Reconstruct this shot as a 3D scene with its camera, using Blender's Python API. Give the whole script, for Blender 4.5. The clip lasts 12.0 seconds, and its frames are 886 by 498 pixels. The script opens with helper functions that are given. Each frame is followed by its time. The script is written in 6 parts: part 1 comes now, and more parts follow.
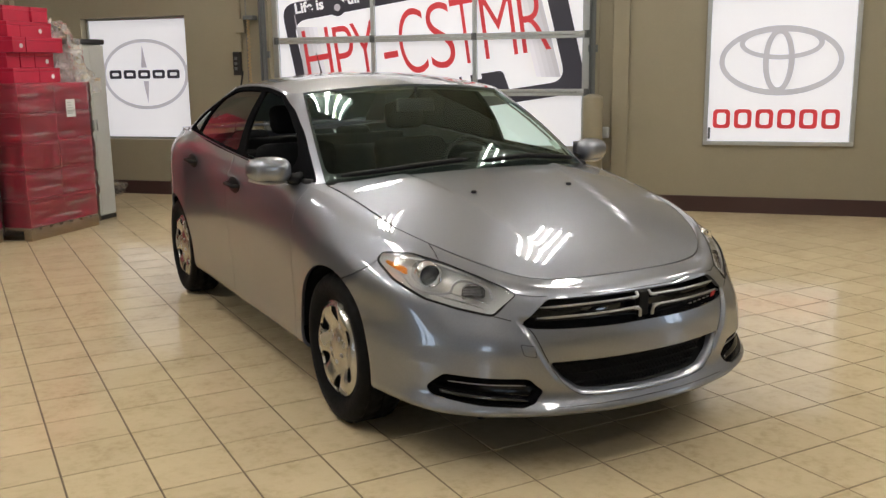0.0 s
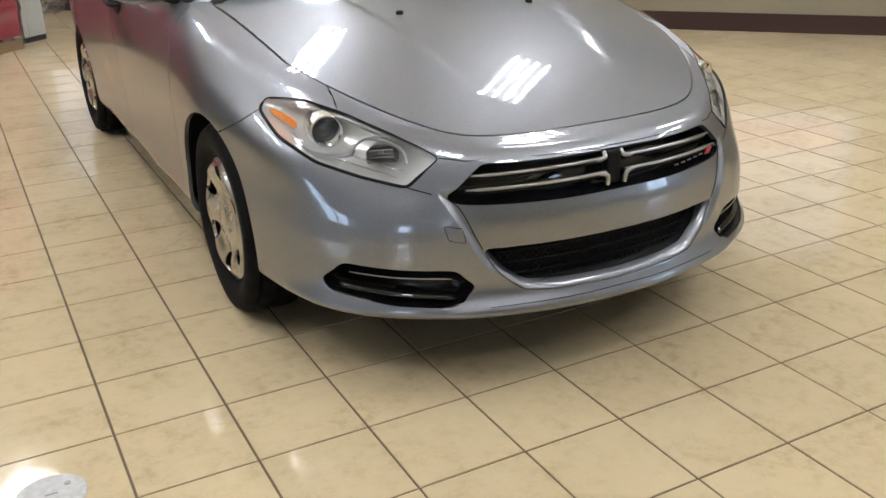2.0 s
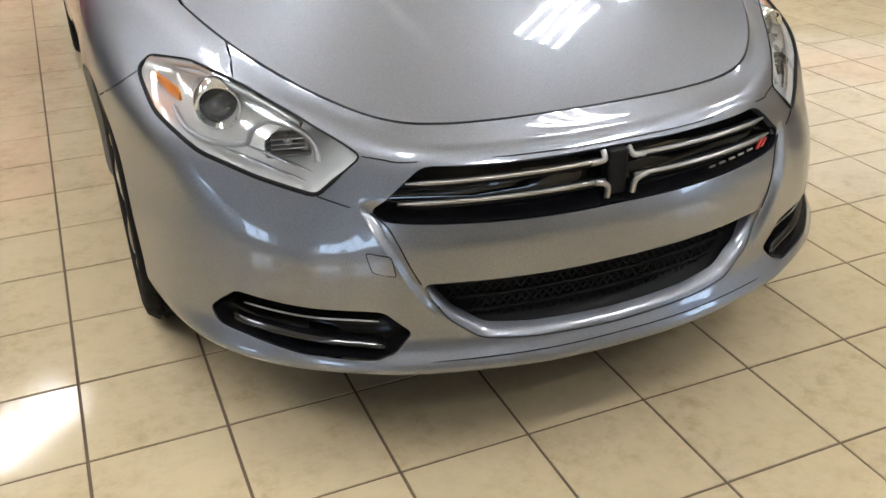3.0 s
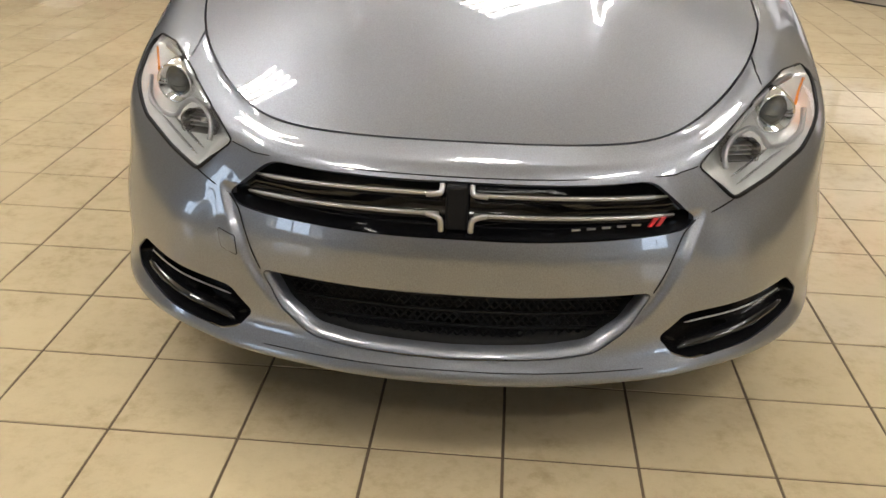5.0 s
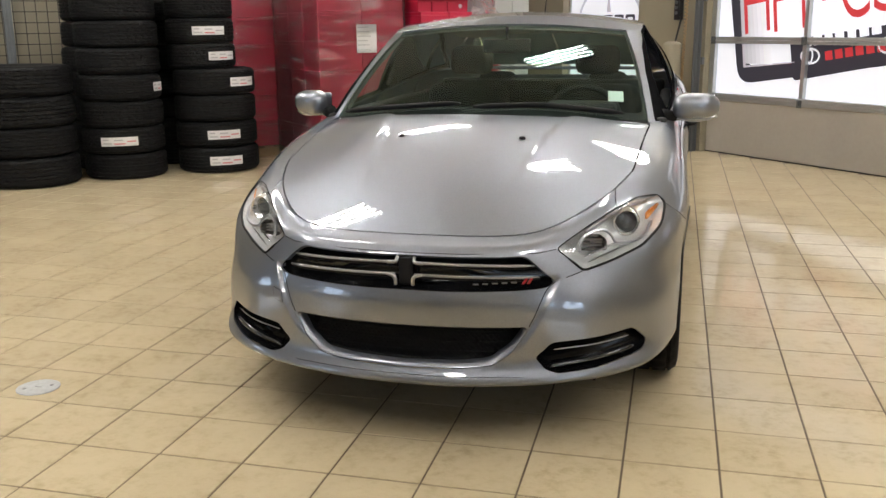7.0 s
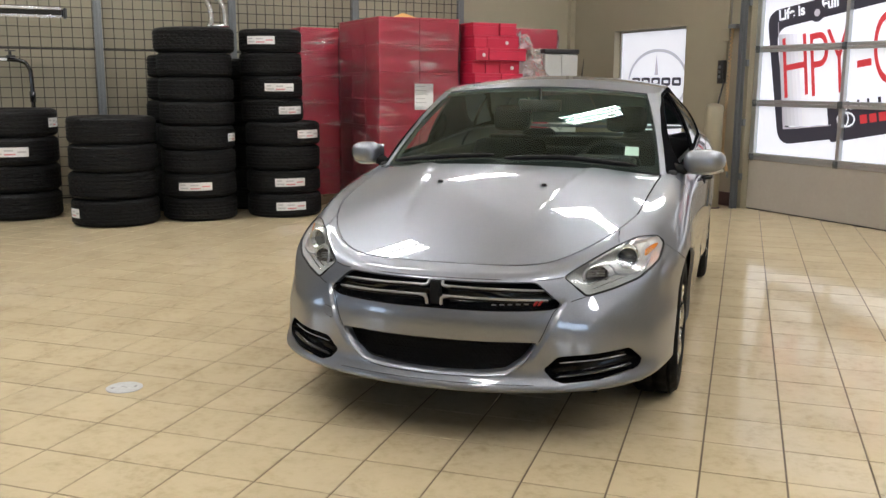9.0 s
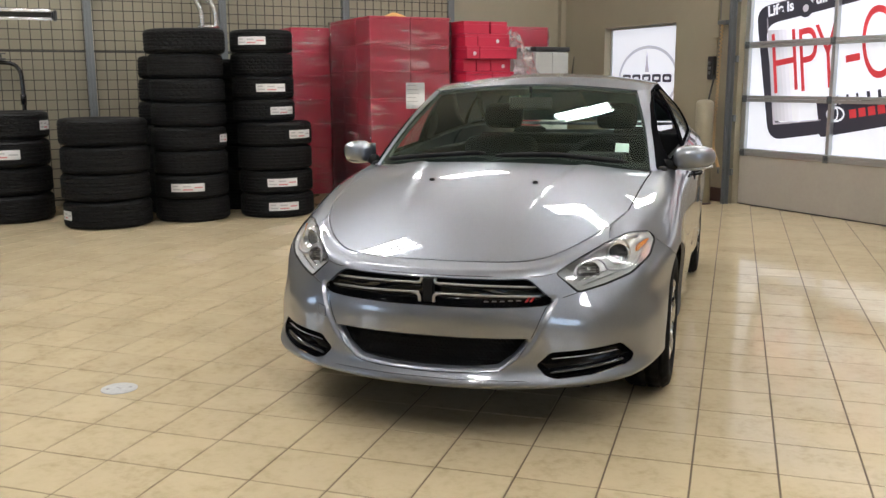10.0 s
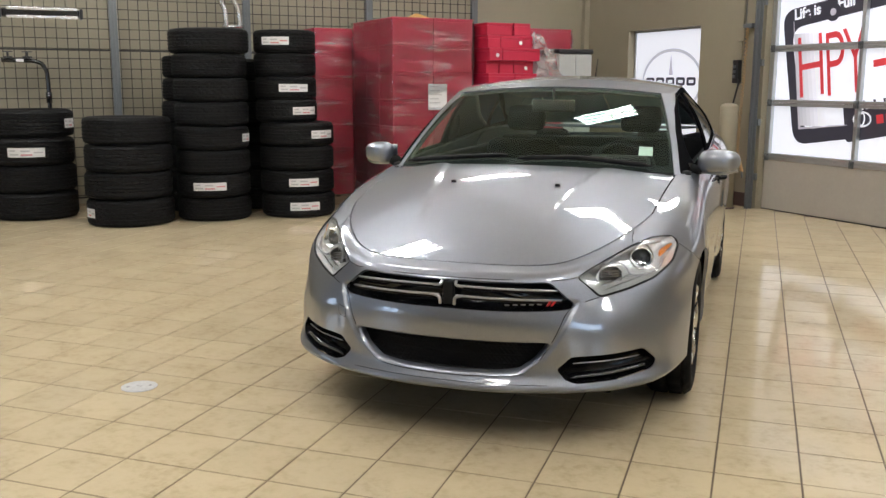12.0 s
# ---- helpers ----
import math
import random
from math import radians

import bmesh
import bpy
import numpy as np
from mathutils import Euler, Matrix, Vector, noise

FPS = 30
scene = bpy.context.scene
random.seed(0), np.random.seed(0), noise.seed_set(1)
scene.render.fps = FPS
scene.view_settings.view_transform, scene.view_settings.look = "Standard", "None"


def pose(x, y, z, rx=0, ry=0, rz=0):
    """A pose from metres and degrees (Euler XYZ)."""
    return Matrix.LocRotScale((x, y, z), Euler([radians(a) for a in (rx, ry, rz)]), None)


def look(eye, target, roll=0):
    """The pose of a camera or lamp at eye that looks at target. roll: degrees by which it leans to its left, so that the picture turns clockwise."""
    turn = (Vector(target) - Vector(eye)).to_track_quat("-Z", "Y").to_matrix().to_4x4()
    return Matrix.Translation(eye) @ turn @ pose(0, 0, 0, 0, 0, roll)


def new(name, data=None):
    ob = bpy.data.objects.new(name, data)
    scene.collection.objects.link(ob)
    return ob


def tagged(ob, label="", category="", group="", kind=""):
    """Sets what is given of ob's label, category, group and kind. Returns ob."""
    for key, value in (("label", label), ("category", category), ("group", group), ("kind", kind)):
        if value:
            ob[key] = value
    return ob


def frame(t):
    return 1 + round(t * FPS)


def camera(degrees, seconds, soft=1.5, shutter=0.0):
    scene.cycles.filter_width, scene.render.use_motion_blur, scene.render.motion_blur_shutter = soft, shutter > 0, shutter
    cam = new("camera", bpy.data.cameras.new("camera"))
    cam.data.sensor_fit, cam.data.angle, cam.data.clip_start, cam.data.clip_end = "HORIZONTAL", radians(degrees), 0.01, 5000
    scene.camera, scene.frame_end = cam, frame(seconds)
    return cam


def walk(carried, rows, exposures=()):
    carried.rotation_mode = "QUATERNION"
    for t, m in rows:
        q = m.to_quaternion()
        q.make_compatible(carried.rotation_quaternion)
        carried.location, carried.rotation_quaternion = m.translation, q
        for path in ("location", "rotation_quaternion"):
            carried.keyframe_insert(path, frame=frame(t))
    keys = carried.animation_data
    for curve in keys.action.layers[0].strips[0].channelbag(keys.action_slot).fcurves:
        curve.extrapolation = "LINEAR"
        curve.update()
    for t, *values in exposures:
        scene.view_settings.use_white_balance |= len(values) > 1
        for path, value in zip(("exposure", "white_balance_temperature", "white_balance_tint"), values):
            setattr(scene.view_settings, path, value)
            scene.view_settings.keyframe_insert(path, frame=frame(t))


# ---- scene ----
cam = camera(51.78, 12.0)
PATH = [
    (0, (-2.046, -2.543, 1.459), (-1.113, -0.817, 1.072), -0.74),
    (0.5, (-2.037, -2.518, 1.446), (-1.099, -0.800, 1.037), -0.96),
    (1, (-1.875, -2.383, 1.405), (-0.952, -0.678, 0.913), -2.27),
    (1.5, (-1.613, -2.176, 1.404), (-0.762, -0.490, 0.746), -1.56),
    (2, (-1.386, -1.918, 1.361), (-0.518, -0.286, 0.596), -1.04),
    (2.5, (-1.134, -1.621, 1.379), (-0.265, -0.034, 0.527), -1.33),
    (3, (-0.772, -1.381, 1.316), (-0.095, 0.243, 0.364), -0.90),
    (3.5, (-0.506, -1.214, 1.256), (0.046, 0.410, 0.227), -0.77),
    (3.7, (-0.367, -1.140, 1.258), (0.134, 0.501, 0.230), 0.58),
    (5.3, (0.403, -1.805, 1.301), (0.165, 0.033, 0.549), 0.80),
    (5.5, (0.517, -1.911, 1.303), (0.216, -0.052, 0.629), 0.20),
    (6, (0.778, -2.207, 1.316), (0.342, -0.366, 0.669), 0.85),
    (6.5, (0.879, -2.515, 1.365), (0.444, -0.648, 0.795), -0.38),
    (7, (1.005, -2.771, 1.373), (0.529, -0.888, 0.899), -0.53),
    (7.5, (1.123, -2.971, 1.370), (0.526, -1.123, 0.893), -0.28),
    (7.7, (1.151, -3.034, 1.391), (0.539, -1.180, 0.956), 0.62),
    (9.5, (1.291, -3.304, 1.389), (0.688, -1.429, 1.038), -0.08),
    (10, (1.289, -3.302, 1.389), (0.693, -1.427, 1.032), -0.29),
    (10.5, (1.290, -3.302, 1.389), (0.690, -1.427, 1.041), -0.13),
    (11, (1.287, -3.297, 1.389), (0.675, -1.425, 1.041), -0.10),
    (11.5, (1.282, -3.289, 1.389), (0.656, -1.422, 1.038), 0.16),
    (12, (1.279, -3.284, 1.389), (0.641, -1.422, 1.035), 0.17),
]
walk(cam, [(t, look(e, g, r)) for t, e, g, r in PATH],
     exposures=[(0, -0.25, 6750, 10), (1, -0.33, 6750, 10), (1.5, 0.0, 6450, 10), (2.5, 0.14, 6150, 10), (3.5, 0.36, 6150, 10), (5.5, 0.10, 6800, 10), (7.5, 0.05, 6400, 10), (12, 0.03, 6250, 10)])

# ---- world, light ----
world = bpy.data.worlds.new("world")
scene.world = world
world.use_nodes = True
sky = world.node_tree.nodes.new("ShaderNodeTexSky")
sky.sky_type, sky.sun_disc = "NISHITA", False
sky.sun_elevation, sky.sun_rotation = radians(35), radians(200)
world.node_tree.links.new(sky.outputs[0], world.node_tree.nodes["Background"].inputs[0])
world.node_tree.nodes["Background"].inputs[1].default_value = 0.1

TILE = 0.30           # floor tile with its joint
TURN = -45.8          # the room stands aslant to the tiles
SIZE = 0.945          # plan units of the room in metres
ROOM = pose(0, 0, 0, 0, 0, TURN) @ Matrix.Translation((-0.035, 0.07, 0)) @ Matrix.Scale(SIZE, 4)
WEST, EAST, SOUTH, NORTH, HIGH = -8.65, 7.0, -8.0, 6.63, 5.1


# ---- materials ----
def mat(name, color, rough=0.5, metal=0.0, vary=0.0, grain=0.0, scale=8.0, bump=0.0, coat=0.0, spec=0.5, per=0.0):
    """A surface with mottling at two scales, fine relief and, where per is set, a shade of its own for every piece."""
    m = bpy.data.materials.new(name)
    m.use_nodes = True
    nt = m.node_tree
    b = nt.nodes["Principled BSDF"]
    b.inputs["Base Color"].default_value = (*color, 1)
    b.inputs["Roughness"].default_value = rough
    b.inputs["Metallic"].default_value = metal
    b.inputs["Coat Weight"].default_value = coat
    b.inputs["Coat Roughness"].default_value = 0.03
    b.inputs["Specular IOR Level"].default_value = spec
    if vary or grain or bump or per:
        tc = nt.nodes.new("ShaderNodeTexCoord")
        big = nt.nodes.new("ShaderNodeTexNoise")
        big.inputs["Scale"].default_value, big.inputs["Detail"].default_value = scale * 0.15, 5
        fine = nt.nodes.new("ShaderNodeTexNoise")
        fine.inputs["Scale"].default_value, fine.inputs["Detail"].default_value = scale, 6
        geo = nt.nodes.new("ShaderNodeNewGeometry")
        info = nt.nodes.new("ShaderNodeObjectInfo")
        for n in (big, fine):
            nt.links.new(geo.outputs["Position"], n.inputs["Vector"])

        def calc(op, a, c):
            n = nt.nodes.new("ShaderNodeMath")
            n.operation = op
            for i, v in enumerate((a, c)):
                if isinstance(v, (int, float)):
                    n.inputs[i].default_value = v
                else:
                    nt.links.new(v, n.inputs[i])
            return n.outputs[0]

        total = calc("ADD", calc("MULTIPLY", calc("SUBTRACT", big.outputs["Fac"], 0.5), vary * 4),
                     calc("MULTIPLY", calc("SUBTRACT", fine.outputs["Fac"], 0.5), grain * 3))
        if per:
            rnd = calc("FRACT", calc("ADD", info.outputs["Random"], geo.outputs["Random Per Island"]), 0)
            total = calc("ADD", total, calc("MULTIPLY", calc("SUBTRACT", rnd, 0.5), per * 2))
        hsv = nt.nodes.new("ShaderNodeHueSaturation")
        hsv.inputs["Color"].default_value = (*color, 1)
        nt.links.new(calc("ADD", total, 1.0), hsv.inputs["Value"])
        nt.links.new(hsv.outputs[0], b.inputs["Base Color"])
        if rough > 0.06:
            nt.links.new(calc("ADD", calc("MULTIPLY", calc("SUBTRACT", fine.outputs["Fac"], 0.5), rough * 0.5), rough), b.inputs["Roughness"])
        if bump:
            bp = nt.nodes.new("ShaderNodeBump")
            bp.inputs["Strength"].default_value, bp.inputs["Distance"].default_value = bump, 0.01
            nt.links.new(fine.outputs["Fac"], bp.inputs["Height"])
            nt.links.new(bp.outputs[0], b.inputs["Normal"])
    return m


def glow(name, color, strength):
    """A backlit film or a lamp tube."""
    m = bpy.data.materials.new(name)
    m.use_nodes = True
    b = m.node_tree.nodes["Principled BSDF"]
    b.inputs["Base Color"].default_value = (*[c * 0.55 for c in color], 1)
    b.inputs["Roughness"].default_value = 0.35
    b.inputs["Emission Color"].default_value = (*color, 1)
    b.inputs["Emission Strength"].default_value = strength
    return m


def clear(name, tint, gloss=1.0, rough=0.004, sheen=(1, 1, 1)):
    """Thin clear sheet: lets light through and mirrors by Fresnel."""
    m = bpy.data.materials.new(name)
    m.use_nodes = True
    nt = m.node_tree
    nt.nodes.remove(nt.nodes["Principled BSDF"])
    tr, gl, mix, fr = (nt.nodes.new("ShaderNode" + k) for k in ("BsdfTransparent", "BsdfGlossy", "MixShader", "Fresnel"))
    tr.inputs["Color"].default_value = (*tint, 1)
    gl.inputs["Roughness"].default_value = rough
    gl.inputs["Color"].default_value = (*sheen, 1)
    fr.inputs["IOR"].default_value = 1.3 + 0.25 * gloss
    nt.links.new(fr.outputs[0], mix.inputs[0])
    nt.links.new(tr.outputs[0], mix.inputs[1])
    nt.links.new(gl.outputs[0], mix.inputs[2])
    nt.links.new(mix.outputs[0], nt.nodes["Material Output"].inputs["Surface"])
    return m


FILM = 0.64
M = dict(
    grout=mat("grout", (0.13, 0.09, 0.055), 0.8, vary=0.05, grain=0.1, scale=60),
    wall=mat("wall_paint", (0.262, 0.232, 0.166), 0.6, vary=0.02, grain=0.04, scale=40, bump=0.15),
    base=mat("baseboard_vinyl", (0.045, 0.020, 0.018), 0.45, vary=0.04, grain=0.08, scale=30),
    ceiling=mat("ceiling_paint", (0.80, 0.79, 0.76), 0.8, vary=0.02, grain=0.03, scale=20),
    alu=mat("aluminium", (0.50, 0.52, 0.52), 0.38, 0.85, vary=0.03, grain=0.06, scale=60),
    door=mat("door_skin", (0.34, 0.31, 0.27), 0.5, vary=0.03, grain=0.05, scale=25, bump=0.05),
    film=glow("white_backlit_film", (0.92, 0.93, 1.0), FILM),
    film_dark=glow("dark_backlit_film", (0.035, 0.033, 0.045), FILM),
    film_red=glow("red_backlit_film", (0.66, 0.05, 0.06), FILM * 0.8),
    film_grey=glow("grey_backlit_film", (0.58, 0.58, 0.63), FILM * 0.8),
    film_silver=glow("silver_backlit_film", (0.55, 0.52, 0.58), FILM * 0.8),
    steel=mat("galvanised_steel", (0.13, 0.14, 0.145), 0.5, 0.4, vary=0.05, grain=0.1, scale=50),
    wire=mat("dark_wire", (0.035, 0.032, 0.028), 0.55, 0.4, grain=0.1, scale=50),
    black=mat("black_plastic", (0.012, 0.012, 0.013), 0.4, grain=0.15, scale=80),
    rubber=mat("tyre_rubber", (0.0065, 0.0065, 0.007), 0.7, spec=0.12, vary=0.06, grain=0.15, scale=60, bump=0.05),
    paper=mat("white_paper", (0.66, 0.65, 0.65), 0.6, vary=0.02, grain=0.03, scale=50),
    ink=mat("grey_print", (0.42, 0.41, 0.42), 0.6, grain=0.05, scale=90),
    ink_red=mat("red_print", (0.58, 0.22, 0.24), 0.6, grain=0.05, scale=90),
    red=mat("red_carton", (0.45, 0.012, 0.046), 0.5, vary=0.05, grain=0.06, scale=12, bump=0.03, per=0.05),
    wood=mat("pallet_wood", (0.36, 0.25, 0.14), 0.75, vary=0.1, grain=0.15, scale=30, bump=0.2),
    grey=mat("grey_resin", (0.40, 0.41, 0.40), 0.5, vary=0.02, grain=0.04, scale=40),
    orange=mat("orange_card", (0.48, 0.25, 0.07), 0.6, vary=0.05, grain=0.06, scale=20),
    broom=mat("yellow_handle", (0.44, 0.27, 0.11), 0.5, vary=0.06, grain=0.1, scale=30),
    chrome=mat("chrome", (0.78, 0.78, 0.78), 0.08, 1.0),
    tube=glow("lamp_tube", (1.0, 0.975, 0.93), 68.0),
    lampbody=mat("lamp_enamel", (0.13, 0.13, 0.13), 0.5, grain=0.03, scale=30),
    plate=mat("scuffed_plate", (0.46, 0.47, 0.48), 0.45, 0.4, vary=0.08, grain=0.2, scale=60, bump=0.1),
    day=glow("daylight_pane", (0.62, 0.78, 1.0), 4.8),
)


def wrap_mat(name="stretch_film", scale=(1.1, 1.1, 7.0), haze_glint=0.30, low=0.10, rough=0.07, deep=0.012, ior=1.45):
    """Stretch film: mostly clear with creased bright gloss."""
    m = bpy.data.materials.new(name)
    m.use_nodes = True
    nt = m.node_tree
    nt.nodes.remove(nt.nodes["Principled BSDF"])
    tr, gl, df, mix, mix2 = (nt.nodes.new("ShaderNode" + k) for k in ("BsdfTransparent", "BsdfGlossy", "BsdfDiffuse", "MixShader", "MixShader"))
    tr.inputs["Color"].default_value = (0.99, 0.985, 0.99, 1)
    gl.inputs["Roughness"].default_value = rough
    df.inputs["Color"].default_value = (0.8, 0.8, 0.82, 1)
    geo = nt.nodes.new("ShaderNodeNewGeometry")
    mp = nt.nodes.new("ShaderNodeMapping")
    mp.inputs["Scale"].default_value = scale
    no = nt.nodes.new("ShaderNodeTexNoise")
    no.inputs["Scale"].default_value, no.inputs["Detail"].default_value = 2.2, 6
    # Film haze and highlight streaks are both put into this white diffuse mix.
    ramp = nt.nodes.new("ShaderNodeValToRGB")
    ramp.color_ramp.elements[0].position, ramp.color_ramp.elements[1].position = 0.54, 0.74
    ramp.color_ramp.elements[0].color, ramp.color_ramp.elements[1].color = (haze_glint * low, haze_glint * low, haze_glint * low, 1), (haze_glint, haze_glint, haze_glint, 1)
    bp = nt.nodes.new("ShaderNodeBump")
    bp.inputs["Strength"].default_value, bp.inputs["Distance"].default_value = 0.6, deep
    fr = nt.nodes.new("ShaderNodeFresnel")
    fr.inputs["IOR"].default_value = ior
    for a, b in ((geo.outputs["Position"], mp.inputs[0]), (mp.outputs[0], no.inputs["Vector"]), (no.outputs["Fac"], ramp.inputs[0]),
                 (no.outputs["Fac"], bp.inputs["Height"]), (bp.outputs[0], gl.inputs["Normal"]), (bp.outputs[0], fr.inputs["Normal"]),
                 (ramp.outputs[0], mix.inputs[0]), (tr.outputs[0], mix.inputs[1]), (df.outputs[0], mix.inputs[2]),
                 (fr.outputs[0], mix2.inputs[0]), (mix.outputs[0], mix2.inputs[1]), (gl.outputs[0], mix2.inputs[2]),
                 (mix2.outputs[0], nt.nodes["Material Output"].inputs["Surface"])):
        nt.links.new(a, b)
    return m


def tile_mat():
    """Glazed ceramic: beige with cloudy darker blotches, fine specks and a soft waviness in the glaze."""
    m = bpy.data.materials.new("glazed_tile")
    m.use_nodes = True
    nt = m.node_tree
    b = nt.nodes["Principled BSDF"]
    geo, info = nt.nodes.new("ShaderNodeNewGeometry"), nt.nodes.new("ShaderNodeObjectInfo")
    layers = []
    for scale, detail, rough, lo, hi in ((4.0, 8, 0.65, 0.42, 0.72), (22.0, 6, 0.7, 0.45, 0.68), (130.0, 3, 0.6, 0.60, 0.72)):
        n = nt.nodes.new("ShaderNodeTexNoise")
        n.inputs["Scale"].default_value, n.inputs["Detail"].default_value, n.inputs["Roughness"].default_value = scale, detail, rough
        r = nt.nodes.new("ShaderNodeMapRange")
        r.inputs["From Min"].default_value, r.inputs["From Max"].default_value = lo, hi
        nt.links.new(geo.outputs["Position"], n.inputs["Vector"])
        nt.links.new(n.outputs["Fac"], r.inputs["Value"])
        layers.append((n, r))

    def calc(op, a, c):
        n = nt.nodes.new("ShaderNodeMath")
        n.operation = op
        for i, v in enumerate((a, c)):
            if isinstance(v, (int, float)):
                n.inputs[i].default_value = v
            else:
                nt.links.new(v, n.inputs[i])
        return n.outputs[0]

    cloud = calc("MULTIPLY", layers[1][1].outputs[0], calc("ADD", calc("MULTIPLY", layers[0][1].outputs[0], 0.85), 0.10))
    spot = calc("ADD", calc("MULTIPLY", cloud, 0.62), calc("ADD", calc("MULTIPLY", layers[0][1].outputs[0], 0.16), calc("MULTIPLY", layers[2][1].outputs[0], 0.10)))
    mix = nt.nodes.new("ShaderNodeMix")
    mix.data_type = "RGBA"
    mix.inputs["A"].default_value, mix.inputs["B"].default_value = (0.59, 0.487, 0.318, 1), (0.30, 0.225, 0.118, 1)
    nt.links.new(spot, mix.inputs["Factor"])
    hsv = nt.nodes.new("ShaderNodeHueSaturation")
    rnd = calc("FRACT", calc("ADD", info.outputs["Random"], geo.outputs["Random Per Island"]), 0)
    nt.links.new(calc("ADD", calc("MULTIPLY", rnd, 0.07), 0.965), hsv.inputs["Value"])
    nt.links.new(mix.outputs["Result"], hsv.inputs["Color"])
    b.inputs["Specular IOR Level"].default_value = 0.25
    nt.links.new(hsv.outputs[0], b.inputs["Base Color"])
    nt.links.new(calc("ADD", calc("MULTIPLY", layers[1][0].outputs["Fac"], 0.06), 0.055), b.inputs["Roughness"])
    bp = nt.nodes.new("ShaderNodeBump")
    bp.inputs["Strength"].default_value, bp.inputs["Distance"].default_value = 0.012, 0.01
    nt.links.new(layers[1][0].outputs["Fac"], bp.inputs["Height"])
    nt.links.new(bp.outputs[0], b.inputs["Normal"])
    return m


M["tile"] = tile_mat()
M["wrap"] = wrap_mat()
M["crumple"] = wrap_mat("crumpled_film", (5, 5, 5), 0.85, 0.35, 0.06, 0.05, 1.6)
M["polished"] = mat("polished_metal", (0.62, 0.61, 0.60), 0.22, 0.75, grain=0.06, scale=40)


# ---- building blocks ----
def part(name, bm, material, parent=None, label="", smooth=False, m=None):
    """Links a bmesh as one mesh object, under its thing where one is given."""
    me = bpy.data.meshes.new(name)
    bm.normal_update()
    bm.to_mesh(me)
    bm.free()
    if smooth:
        me.shade_smooth()
    me.materials.append(material)
    ob = new(name, me)
    if parent:
        ob.parent = parent
    if m is not None:
        ob.matrix_basis = m
    return tagged(ob, label)


def thing(name, m, label, category, group="", kind=""):
    ob = new(name)
    ob.matrix_basis = m
    return tagged(ob, label, category, group, kind)


def box(bm, x0, x1, y0, y1, z0, z1, bevel=0.0):
    r = bmesh.ops.create_cube(bm, size=1.0)["verts"]
    bmesh.ops.scale(bm, vec=(x1 - x0, y1 - y0, z1 - z0), verts=r)
    bmesh.ops.translate(bm, vec=((x0 + x1) / 2, (y0 + y1) / 2, (z0 + z1) / 2), verts=r)
    if bevel:
        es = list({e for v in r for e in v.link_edges})
        bmesh.ops.bevel(bm, geom=es, offset=bevel, segments=2, affect="EDGES", profile=0.5)
    return bm


def boxes(*list_of, bevel=0.0):
    bm = bmesh.new()
    for b in list_of:
        box(bm, *b, bevel=bevel)
    return bm


def lathe(profile, n=48, axis="z", close=False):
    """Turns (radius, height) pairs round an axis."""
    bm = bmesh.new()
    rings = []
    for r, h in profile:
        ring = []
        for i in range(n):
            a = 2 * math.pi * i / n
            p = (r * math.cos(a), r * math.sin(a), h)
            if axis == "x":
                p = (p[2], p[0], p[1])
            ring.append(bm.verts.new(p))
        rings.append(ring)
    pairs = list(zip(rings, rings[1:])) + ([(rings[-1], rings[0])] if close else [])
    for a, b in pairs:
        for i in range(n):
            bm.faces.new((a[i], a[(i + 1) % n], b[(i + 1) % n], b[i]))
    if not close:
        for ring, flip in ((rings[0], True), (rings[-1], False)):
            if (Vector(ring[0].co) - Vector(ring[n // 2].co)).length > 1e-4:
                bm.faces.new(ring[::-1] if flip else ring)
    bmesh.ops.recalc_face_normals(bm, faces=bm.faces)
    return bm


def tube(path, r, n=10, bm=None, cap=True):
    """A round bar along a path; r may be a list."""
    bm = bm or bmesh.new()
    pts = [Vector(p) for p in path]
    rings = []
    side = None
    for i, p in enumerate(pts):
        d = (pts[min(i + 1, len(pts) - 1)] - pts[max(i - 1, 0)]).normalized()
        if side is None:
            side = d.orthogonal().normalized()
        side = (side - d * side.dot(d)).normalized()
        up = d.cross(side)
        rr = r[i] if isinstance(r, (list, tuple)) else r
        rings.append([bm.verts.new(p + (side * math.cos(2 * math.pi * k / n) + up * math.sin(2 * math.pi * k / n)) * rr) for k in range(n)])
    for a, b in zip(rings, rings[1:]):
        for k in range(n):
            bm.faces.new((a[k], a[(k + 1) % n], b[(k + 1) % n], b[k]))
    if cap:
        bm.faces.new(rings[0][::-1])
        bm.faces.new(rings[-1])
    bmesh.ops.recalc_face_normals(bm, faces=bm.faces)
    return bm


def smooth_path(pts, n=6):
    """Catmull-Rom through the points."""
    p = [Vector(q) for q in pts]
    out = []
    for i in range(len(p) - 1):
        a, b, c, d = p[max(i - 1, 0)], p[i], p[i + 1], p[min(i + 2, len(p) - 1)]
        for k in range(n):
            t = k / n
            out.append(0.5 * (2 * b + (c - a) * t + (2 * a - 5 * b + 4 * c - d) * t * t + (3 * b - a - 3 * c + d) * t ** 3))
    return out + [p[-1]]


